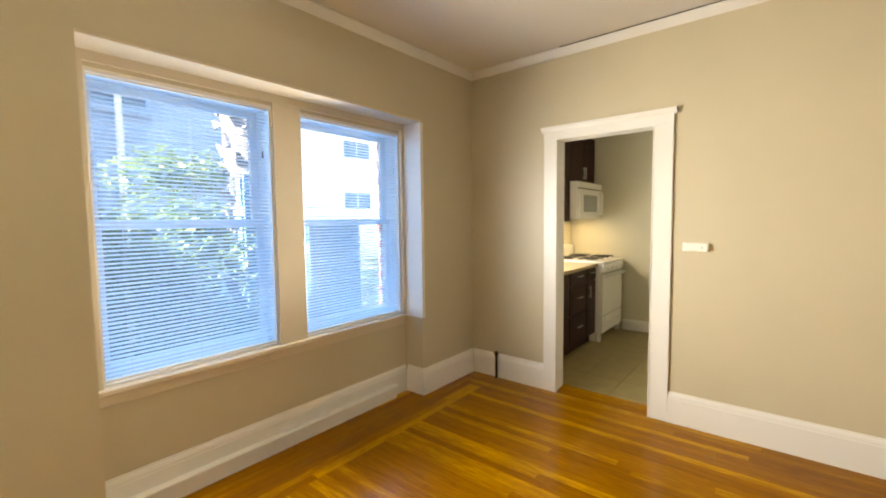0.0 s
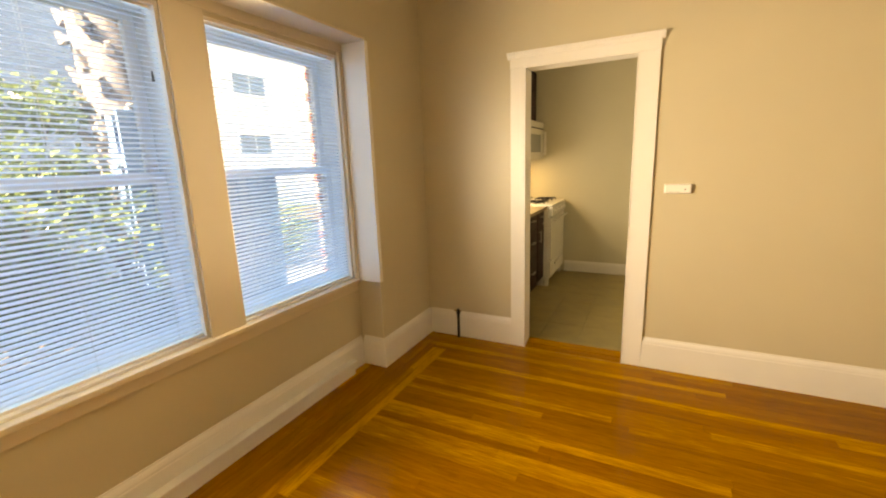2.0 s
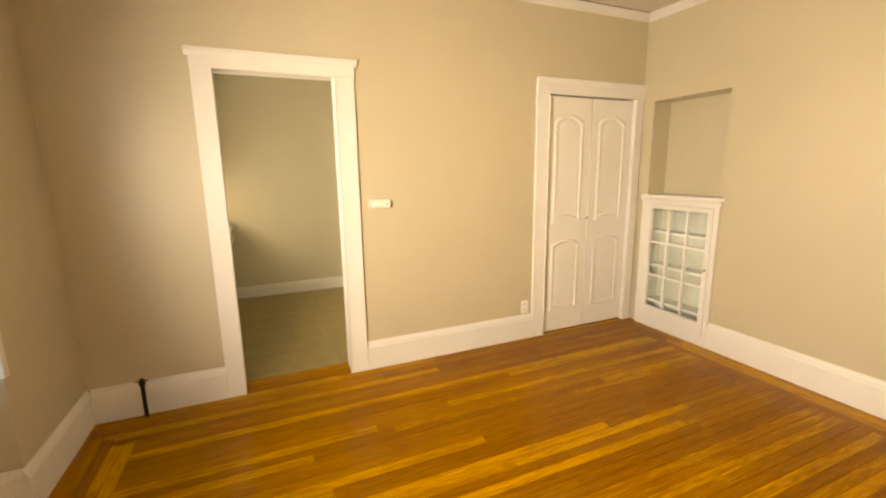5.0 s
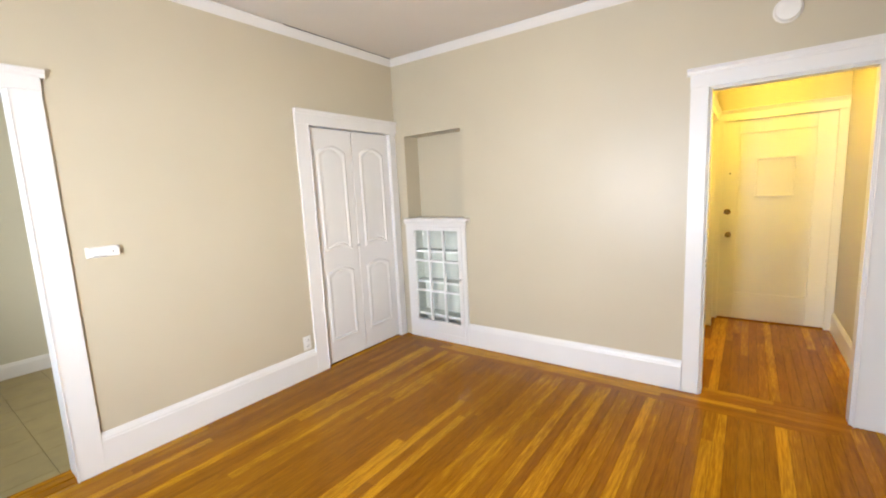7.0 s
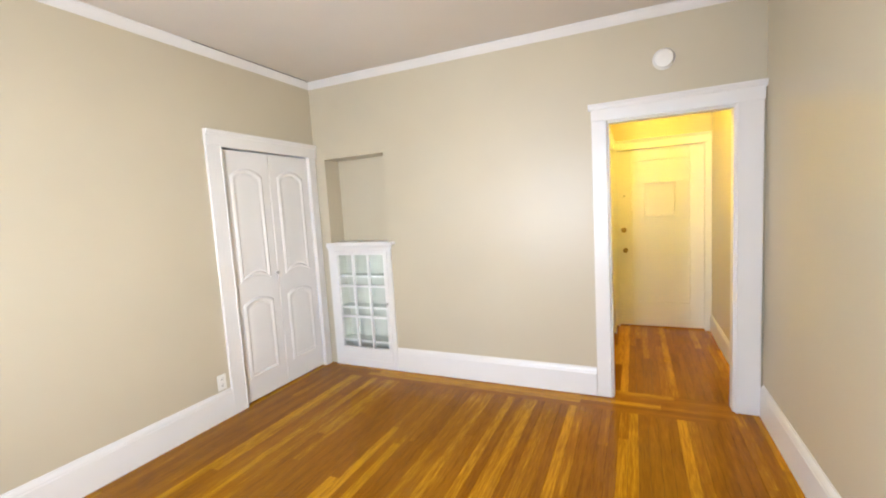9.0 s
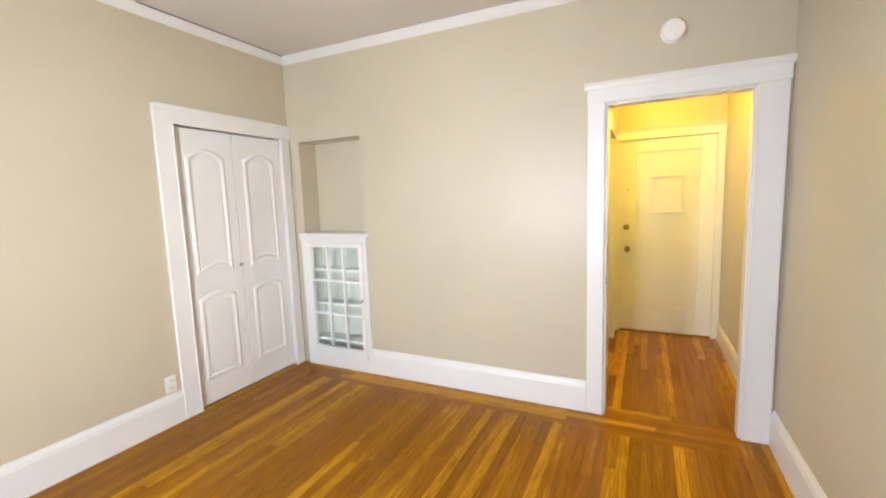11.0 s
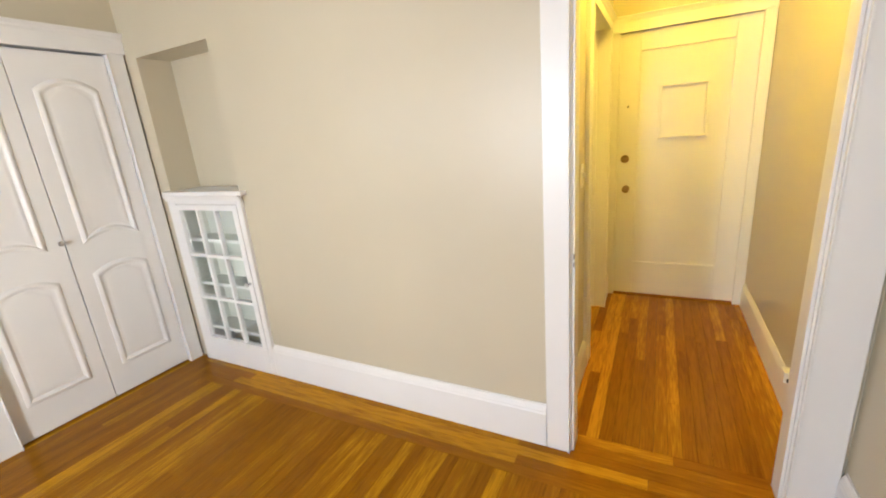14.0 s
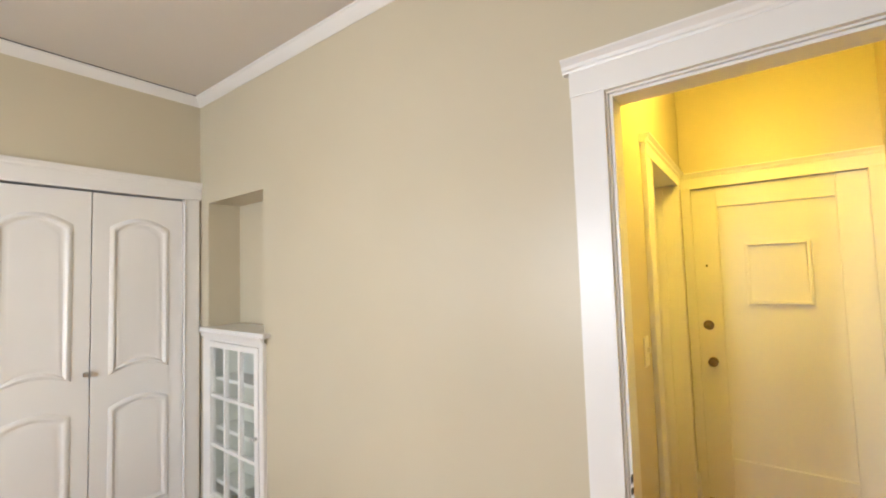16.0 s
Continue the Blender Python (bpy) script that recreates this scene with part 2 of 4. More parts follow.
# ---------------------------------------------------------------- plan
CEIL = 2.742
NY, EX, WX, SY = 3.137, 1.943, -2.31, -0.435     # faces of the room's walls
NB, EB = 3.277, 2.06                            # their far faces
AX, AY0, AY1, AZ = -2.50, 0.366, 2.43, 2.205    # window alcove
KD = (-1.48, -0.775, 2.05)                     # kitchen doorway
CD = (0.906, 1.843, 2.042)                       # closet doorway
HD = (-0.29, 0.49, 2.03)                       # hall doorway
P1, P2, PZ0, PZ1 = (0.412, 1.303), (1.484, 2.392), 0.655, 2.125
HX, HY0, HY1, HCEIL = 3.89, -0.425, 0.54, 2.70
KX0, KX1, KY = -2.33, 0.1, 5.52

# ---------------------------------------------------------------- large structure
structure("wall_north", wall("y", NY, NB, WX - 0.4, EX + 0.5, 0.0, CEIL, [(KD[0] - 0.02, KD[1] + 0.02, -1, KD[2] + 0.02), (CD[0] - 0.02, CD[1] + 0.02, -1, CD[2] + 0.02)]), WALL, "beige painted plaster wall with two doorways", "wall")
structure("wall_east", wall("x", EX, EB, SY - 0.02, NY, 0.0, CEIL, [(HD[0] - 0.02, HD[1] + 0.02, -1, HD[2] + 0.02), (2.355, 3.016, 0.0, 2.012)]), WALL, "beige painted plaster wall with hall doorway and niche", "wall")
structure("wall_south", wall("y", SY, SY - 0.12, WX - 0.4, EX, 0.0, CEIL), WALL, "plain beige painted plaster wall", "wall")
structure("wall_west", wall("x", WX, AX, SY, NY, 0.0, CEIL, [(AY0, AY1, -1, AZ)]), WALL, "beige painted wall around the window alcove", "wall")
structure("wall_west_window", wall("x", AX, AX - 0.22, SY - 0.1, NY, -1.2, CEIL, [(P1[0], P1[1], PZ0, PZ1), (P2[0], P2[1], PZ0, PZ1)]), WALL, "beige painted wall below two sash windows", "wall")
SAG = 0.036                                    # the old ceiling falls this much towards the south wall
bm = boxes((WX - 0.4, EX + 0.6, SY - 0.15, NB, CEIL, CEIL + 0.1))
for vert in bm.verts:
    vert.co.z -= SAG * (NY - vert.co.y) / (NY - SY)
structure("ceiling", bm, CEILING, "warm off-white painted plaster ceiling", "ceiling")
structure("wall_niche", boxes((EB, 2.18, 2.325, 2.355, 0.0, 2.05), (EB, 2.18, 3.016, 3.05, 0.0, 2.05), (EB, 2.18, 2.355, 3.016, 2.012, 2.05), (2.15, 2.18, 2.355, 3.016, 1.17, 2.012)), WALL, "beige painted lining of a wall niche", "wall")
structure("wall_closet", boxes((CD[0] - 0.1, EX + 0.4, NB + 0.55, NB + 0.6, 0, CEIL), (CD[0] - 0.15, CD[0] - 0.1, NB, NB + 0.6, 0, CEIL), (EX + 0.4, EX + 0.45, NB, NB + 0.6, 0, CEIL)), WALL, "plain closet walls behind the closed doors", "wall")
# hall
structure("wall_hall_left", wall("y", HY1, HY1 + 0.17, EB, HX, 0.0, HCEIL, [(2.742, 3.588, -1, 2.018)]), WALL, "beige painted hall wall with a side door", "wall")
structure("wall_hall_right", wall("y", HY0, HY0 - 0.12, EB, HX, 0.0, HCEIL), WALL, "beige painted hall wall", "wall")
structure("wall_hall_end", wall("x", HX, HX + 0.12, HY0 - 0.1, HY1 + 0.2, 0.0, HCEIL, [(-0.381, 0.506, -1, 2.031)]), WALL, "beige painted wall around the entry door", "wall")
structure("ceiling_hall", boxes((EB, HX + 0.1, HY0 - 0.1, HY1 + 0.15, HCEIL, HCEIL + 0.1)), CEILING, "off-white painted hall ceiling", "ceiling")
structure("wall_hall_outer", boxes((HX + 0.14, HX + 0.18, -0.7, 0.8, 0, HCEIL), (2.6, 3.7, HY1 + 0.3, HY1 + 0.34, 0, HCEIL)), WALL, "plain walls behind the closed doors", "wall")
# kitchen
structure("wall_kitchen_north", wall("y", KY, KY + 0.12, KX0 - 0.1, KX1 + 0.1, 0.0, CEIL), KITCHEN_WALL, "grey-green beige painted kitchen wall", "wall")
# the side opening is assumed, no kitchen window is in view
structure("wall_kitchen_west", wall("x", KX0, KX0 - 0.12, NB, KY, 0.0, CEIL, [(3.55, 4.35, 1.15, 2.05)]), KITCHEN_WALL, "grey-green beige kitchen wall behind the cabinets", "wall")
structure("wall_kitchen_east", wall("x", KX1, KX1 + 0.12, NB, KY, 0.0, CEIL), KITCHEN_WALL, "grey-green beige kitchen side wall", "wall")
structure("ceiling_kitchen", boxes((KX0 - 0.1, KX1 + 0.1, NB, KY + 0.1, CEIL, CEIL + 0.1)), CEILING, "off-white kitchen ceiling", "ceiling")


# ---------------------------------------------------------------- baseboards, crown, casings
BB = [(0, 0), (0.020, 0), (0.020, 0.170), (0.017, 0.178), (0.017, 0.186), (0.012, 0.200), (0.006, 0.208), (0.005, 0.216), (0, 0.216)]
KB = [(0, 0), (0.016, 0), (0.016, 0.105), (0.012, 0.115), (0.010, 0.128), (0.006, 0.135), (0, 0.135)]
HB = [(0, 0), (0.018, 0), (0.018, 0.145), (0.014, 0.158), (0.008, 0.170), (0.006, 0.178), (0, 0.178)]
CR = [(0, 0), (0.006, 0), (0.010, 0.006), (0.016, 0.012), (0.030, 0.030), (0.040, 0.044), (0.046, 0.048), (0.046, 0.058), (0, 0.058)]


def moulding(name, profile, runs, mat, label, category):
    for s, e, o in runs:
        bm = extrude(bmesh.new(), profile, s, e, o)
        structure(name, bm, mat, label, category)


moulding("baseboard", BB, [
    ((WX + 0.02, NY, 0), (KD[0] - 0.105, NY, 0), (0, -1, 0)),
    ((KD[1] + 0.12, NY, 0), (0.805, NY, 0), (0, -1, 0)),
    ((EX, 2.334, 0), (EX, 0.588, 0), (-1, 0, 0)),
    ((EX - 0.02, SY, 0), (WX, SY, 0), (0, 1, 0)),
    ((WX, AY1 - 0.02, 0), (WX, NY, 0), (1, 0, 0)),
    ((WX, SY + 0.02, 0), (WX, AY0, 0), (1, 0, 0)),
    ((WX, AY1, 0), (AX + 0.021, AY1, 0), (0, -1, 0)),
    ((AX, AY0, 0), (AX, AY1 - 0.02, 0), (1.0, 0, 0)),
], TRIM, "tall white painted wooden baseboard with moulded top", "baseboard")
structure("baseboard_box", boxes((AX + 0.021, AX + 0.058, AY0, 2.25, 0.0, 0.086), (AX + 0.021, AX + 0.076, AY0, 2.262, 0.086, 0.102), bevel=0.004), TRIM, "low painted box along the baseboard under the windows", "baseboard")
moulding("baseboard_kitchen", KB, [((-1.63, KY, 0), (KX1, KY, 0), (0, -1, 0)), ((KX1, NB, 0), (KX1, KY - 0.016, 0), (-1, 0, 0)), ((KD[1] + 0.1, NB, 0), (KX1 - 0.016, NB, 0), (0, 1, 0))], TRIM, "white painted kitchen baseboard", "baseboard")
moulding("baseboard_hall", HB, [((EB, HY0, 0), (HX, HY0, 0), (0, 1, 0)), ((EB, HY1, 0), (2.66, HY1, 0), (0, -1, 0)), ((3.67, HY1, 0), (HX, HY1, 0), (0, -1, 0))], TRIM, "white painted hall baseboard", "baseboard")
CZ = CEIL - 0.060
moulding("crown_trim", CR, [((WX, NY, CZ), (EX, NY, CZ), (0, -1, 0)), ((EX, NY, CZ), (EX, SY, CZ - SAG), (-1, 0, 0)), ((EX, SY, CZ - SAG), (WX, SY, CZ - SAG), (0, 1, 0)), ((WX, SY, CZ - SAG), (WX, NY, CZ), (1, 0, 0))], TRIM, "white painted picture moulding under the ceiling", "trim")
structure("ceiling_crack", boxes((0.75, EX - 0.05, NY - 0.051, NY - 0.047, CEIL - 0.005, CEIL - 0.001)), DARK, "fine dark joint between moulding and ceiling", "crack")
structure("ceiling_crack", boxes((-1.45, -0.25, NY - 0.052, NY - 0.047, CEIL - 0.006, CEIL - 0.001)), DARK, "dark open joint between moulding and ceiling", "crack")

CAP = [(0, 0), (0.024, 0), (0.026, 0.006), (0.030, 0.010), (0.032, 0.020), (0.040, 0.030), (0.044, 0.034), (0.044, 0.040), (0, 0.040)]


def casing(name, axis, face, out, u0, u1, top, wl, wr, hz, back, label, ear=0.02, head_l=None, head_r=None):
    """A doorway's white casing: two legs, a head board with a moulded cap, and jambs through the wall."""
    base = thing(name, (0, 0, 0), label, "door casing", kind="structure")

    def bx(u_a, u_b, d_a, d_b, z_a, z_b, bevel=0.003):
        lo, hi = sorted((face + out * d_a, face + out * d_b))
        return boxes((u_a, u_b, lo, hi, z_a, z_b) if axis == "y" else (lo, hi, u_a, u_b, z_a, z_b), bevel=bevel)

    part("casing_leg", bx(u0 - wl, u0, 0, 0.022, 0, top), TRIM, base)
    part("casing_leg", bx(u1, u1 + wr, 0, 0.022, 0, top), TRIM, base)
    hl, hr = (u0 - wl if head_l is None else head_l), (u1 + wr if head_r is None else head_r)
    part("casing_head", bx(hl - 0.002, hr + 0.002, 0, 0.024, top, hz - 0.04), TRIM, base)
    d = Vector((0, out, 0)) if axis == "y" else Vector((out, 0, 0))
    s = (hl - ear, face, hz - 0.04) if axis == "y" else (face, hl - ear, hz - 0.04)
    e = (hr + ear, face, hz - 0.04) if axis == "y" else (face, hr + ear, hz - 0.04)
    part("casing_cap", extrude(bmesh.new(), CAP, s, e, d), TRIM, base)
    # jambs with stop bead
    thick = -(abs(back - face))
    part("jamb", bx(u0 - 0.018, u0, -0.0, thick, 0, top + 0.018, 0.0), TRIM, base)
    part("jamb", bx(u1, u1 + 0.018, -0.0, thick, 0, top + 0.018, 0.0), TRIM, base)
    part("jamb_head", bx(u0, u1, -0.0, thick, top, top + 0.018, 0.0), TRIM, base)
    part("stop_bead", bx(u0 - 0.001, u0 + 0.006, 0.0, 0.028, 0, top, 0.002), TRIM, base)
    part("stop_bead", bx(u1 - 0.006, u1 + 0.001, 0.0, 0.028, 0, top, 0.002), TRIM, base)
    part("stop_bead", bx(u0 + 0.006, u1 - 0.006, 0.0, 0.028, top - 0.006, top + 0.001, 0.002), TRIM, base)
    if name == "door_casing_hall":
        for a, b, d in ((0.0, 0.012, 0.012), (0.012, 0.022, 0.002)):
            part("inner_bead", bx(u0 + a, u0 + b, -0.09, d, 0, top - a, 0.002), TRIM, base)
            part("inner_bead", bx(u1 - b, u1 - a, -0.09, d, 0, top - a, 0.002), TRIM, base)
            part("inner_bead", bx(u0 + b, u1 - b, -0.09, d, top - b, top - a, 0.002), TRIM, base)
    return base


casing("door_casing_kitchen", "y", NY, -1, KD[0], KD[1], KD[2], 0.105, 0.12, 2.152, NB, "white painted casing of the kitchen doorway")
casing("door_casing_closet", "y", NY, -1, CD[0], CD[1], CD[2], 0.115, 0.085, 2.156, NB, "white painted casing around the closet doors", head_r=EX - 0.001, ear=0.0)
casing("door_casing_hall", "x", EX, -1, HD[0], HD[1], HD[2], 0.13, 0.095, 2.146, EB, "white painted casing of the hall doorway", head_l=-0.425)
structure("strike_plate", boxes((EX - 0.028, EX - 0.010, HD[1] - 0.0235, HD[1] - 0.0215, 0.89, 0.905), (EX - 0.028, EX - 0.010, HD[1] - 0.0235, HD[1] - 0.0215, 0.92, 0.94)), DARK, "two dark slots of an old strike in the jamb", "strike")
casing("door_casing_side", "y", HY1, -1, 2.76, 3.57, 2.0, 0.10, 0.10, 2.09, HY1 + 0.17, "white painted casing of the hall side door")
casing("door_casing_entry", "x", HX, -1, -0.363, 0.488, 2.013, 0.06, 0.05, 2.115, HX + 0.1, "white painted casing of the entry door", ear=0.0)


# ---------------------------------------------------------------- windows with blinds
def sash_window(name, y0, y1, label):
    w = thing(name, (AX - 0.1, (y0 + y1) / 2, PZ0), label, "window", kind="structure")
    xi = AX - 0.115
    mid = 1.415
    fr = bmesh.new()
    for s in ((y0, y0 + 0.018), (y1 - 0.018, y1)):
        box(fr, AX - 0.21, AX - 0.004, s[0], s[1], PZ0, PZ1)
    box(fr, AX - 0.21, AX - 0.004, y0 + 0.018, y1 - 0.018, PZ1 - 0.018, PZ1)
    box(fr, AX - 0.21, AX - 0.004, y0 + 0.018, y1 - 0.018, PZ0, PZ0 + 0.012)
    part("window_frame", fr, TRIM, w)
    for z0, z1, x in ((PZ0 + 0.012, mid + 0.02, xi), (mid - 0.02, PZ1 - 0.018, xi - 0.042)):
        a, b = y0 + 0.018, y1 - 0.018
        st, rail = 0.045, (0.06 if z0 < 1 else 0.04)
        sm = boxes((x - 0.036, x, a, a + st, z0, z1), (x - 0.036, x, b - st, b, z0, z1), (x - 0.036, x, a + st, b - st, z0, z0 + rail), (x - 0.036, x, a + st, b - st, z1 - 0.04, z1), bevel=0.003)
        s = part("sash", sm, TRIM, w)
        g = part("pane", boxes((x - 0.021, x - 0.017, a + st, b - st, z0 + rail, z1 - 0.04)), GLASS, s)
        g.visible_shadow = False
    return w


sash_window("window_1", *P1, "white double-hung sash window with lowered blind")
sash_window("window_2", *P2, "white double-hung sash window with lowered blind")


def slat_mesh(length):
    bm = bmesh.new()
    n, w, t = 4, 0.025, 0.0007
    rows = []
    for k in range(n + 1):
        u = (k / n - 0.5) * w
        h = 0.0028 * (1 - (2 * u / w) ** 2)
        rows.append([bm.verts.new((u, s * length / 2, h + d)) for s in (-1, 1) for d in (0, -t)])
    for a, c in zip(rows, rows[1:]):
        bm.faces.new((a[0], a[2], c[2], c[0]))
        bm.faces.new((a[1], c[1], c[3], a[3]))
    bm.faces.new((rows[0][0], rows[0][1], rows[0][3], rows[0][2]))
    bm.faces.new((rows[-1][0], rows[-1][2], rows[-1][3], rows[-1][1]))
    me = bpy.data.meshes.new("slat")
    bm.to_mesh(me)
    bm.free()
    me.materials.append(SLAT)
    return me


SLAT_TILT = 16.0


def blind(y0, y1):
    a, b = y0 + 0.006, y1 - 0.006
    x = AX - 0.040
    yc = (a + b) / 2
    bl = thing("venetian_blind", (x, yc, PZ1 - 0.02), "white venetian blind, lowered with open slats, in a sash window", "blind", "blinds in the sash windows")
    part("headrail", boxes((x - 0.013, x + 0.013, a, b, PZ1 - 0.028, PZ1 - 0.001), bevel=0.002), PLASTIC, bl)
    part("bottom_rail", boxes((x - 0.013, x + 0.013, a + 0.004, b - 0.004, PZ0 + 0.012, PZ0 + 0.026), bevel=0.003), PLASTIC, bl)
    me = slat_mesh(b - a - 0.012)
    z = PZ0 + 0.045
    while z < PZ1 - 0.035:
        s = new("slat", me)
        s.parent = bl
        s.matrix_parent_inverse = Matrix.Translation(bl.location).inverted()
        wob = random.uniform(-1.5, 1.5)
        s.matrix_basis = pose(x, yc, z, 0.0, SLAT_TILT + wob, random.uniform(-0.06, 0.06))
        z += 0.0205
    for f in (0.14, 0.5, 0.86):
        for dx in (-0.0135, 0.0135):
            part("ladder_cord", rod(bmesh.new(), (x + dx, a + f * (b - a), PZ0 + 0.02), (x + dx, a + f * (b - a), PZ1 - 0.02), 0.0008, 5), CORD, bl)
    part("pull_cord", rod(bmesh.new(), (x + 0.018, b - 0.05, 1.85), (x + 0.018, b - 0.05, PZ1 - 0.02), 0.0012, 6), CORD, bl)
    part("cord_tassel", rod(bmesh.new(), (x + 0.018, b - 0.05, 1.81), (x + 0.018, b - 0.05, 1.85), 0.006, 10, 0.003), material("tassel_plastic", (0.12, 0.12, 0.12), 0.5) if y0 < 1 else PLASTIC, bl)
    return bl


blind(*P1)
blind(*P2)

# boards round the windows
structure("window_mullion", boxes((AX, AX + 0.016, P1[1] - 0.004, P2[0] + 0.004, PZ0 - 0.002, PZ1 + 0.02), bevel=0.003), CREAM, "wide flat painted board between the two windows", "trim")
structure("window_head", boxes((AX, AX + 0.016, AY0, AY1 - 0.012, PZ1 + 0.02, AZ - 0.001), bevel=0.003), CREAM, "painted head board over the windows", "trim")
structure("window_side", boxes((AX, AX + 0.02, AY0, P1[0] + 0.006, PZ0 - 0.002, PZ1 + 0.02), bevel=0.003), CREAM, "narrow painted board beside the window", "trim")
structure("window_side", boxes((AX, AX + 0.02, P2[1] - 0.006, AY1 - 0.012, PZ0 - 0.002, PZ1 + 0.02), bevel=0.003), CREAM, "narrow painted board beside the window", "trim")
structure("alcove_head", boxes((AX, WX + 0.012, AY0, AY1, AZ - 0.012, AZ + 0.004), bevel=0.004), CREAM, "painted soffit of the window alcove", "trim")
structure("alcove_return", boxes((AX + 0.02, WX + 0.012, AY1 - 0.012, AY1 + 0.022, 0.635, AZ - 0.012), bevel=0.003), TRIM, "white painted side board of the window alcove", "trim")
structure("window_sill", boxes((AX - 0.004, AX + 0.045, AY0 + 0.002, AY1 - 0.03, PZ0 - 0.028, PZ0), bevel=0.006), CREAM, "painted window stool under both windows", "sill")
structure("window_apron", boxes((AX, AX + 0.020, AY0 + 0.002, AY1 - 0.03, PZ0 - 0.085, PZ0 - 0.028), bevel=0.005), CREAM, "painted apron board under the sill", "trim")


# ---------------------------------------------------------------- closet doors
def arched(x0, x1, z0, z1, rise_top, rise_bottom, inset, n=14):
    """Outline of an arched panel, anticlockwise, drawn in by inset."""
    a, b, lo, hi = x0 + inset, x1 - inset, z0 + inset, z1 - inset
    pts = []
    for k in range(n + 1):
        u = k / n
        pts.append((a + (b - a) * u, lo + rise_bottom * (1 - (2 * u - 1) ** 2)))
    for k in range(n + 1):
        u = 1 - k / n
        pts.append((a + (b - a) * u, hi - rise_top + rise_top * (1 - (2 * u - 1) ** 2)))
    return pts


def raised_panel(x0, x1, z0, z1, rise_top, rise_bottom, y):
    bm = bmesh.new()
    rings = []
    for inset, proud in ((0.0, -0.002), (0.0, 0.003), (0.011, 0.0105), (0.021, 0.0112), (0.029, 0.005), (0.037, 0.001), (0.057, 0.0055), (0.063, 0.006)):
        rings.append([bm.verts.new((x, y - proud, z)) for x, z in arched(x0, x1, z0, z1, rise_top, rise_bottom, inset)])
    for a, c in zip(rings, rings[1:]):
        for k in range(len(a)):
            bm.faces.new((a[k], a[(k + 1) % len(a)], c[(k + 1) % len(a)], c[k]))
    bm.faces.new(rings[-1])
    return bm


def closet_door(x0, x1, knob_x):
    y = NY + 0.012
    d = thing("closet_door", ((x0 + x1) / 2, y, 0), "white painted closet door leaf with arched panels, closed", "door", "pair of closet doors")
    part("leaf", boxes((x0, x1, y, y + 0.034, 0.012, CD[2] - 0.014), bevel=0.002), TRIM, d)
    c = (x0 + x1) / 2
    part("upper_panel", raised_panel(c - 0.152, c + 0.152, 0.985, 1.893, 0.06, 0.04, y), TRIM, d, smooth=True)
    part("lower_panel", raised_panel(c - 0.152, c + 0.152, 0.195, 0.845, 0.045, 0.0, y), TRIM, d, smooth=True)
    if knob_x:
        part("knob", turned(bmesh.new(), pose(knob_x, y, 1.014, 90), [(0.008, 0), (0.007, 0.012), (0.013, 0.018), (0.015, 0.024), (0.012, 0.030), (0.004, 0.032)], 14), STEEL, d, "small metal knob", True)


closet_door(CD[0] + 0.004, 1.371, 1.352)
closet_door(1.376, CD[1] - 0.004, None)


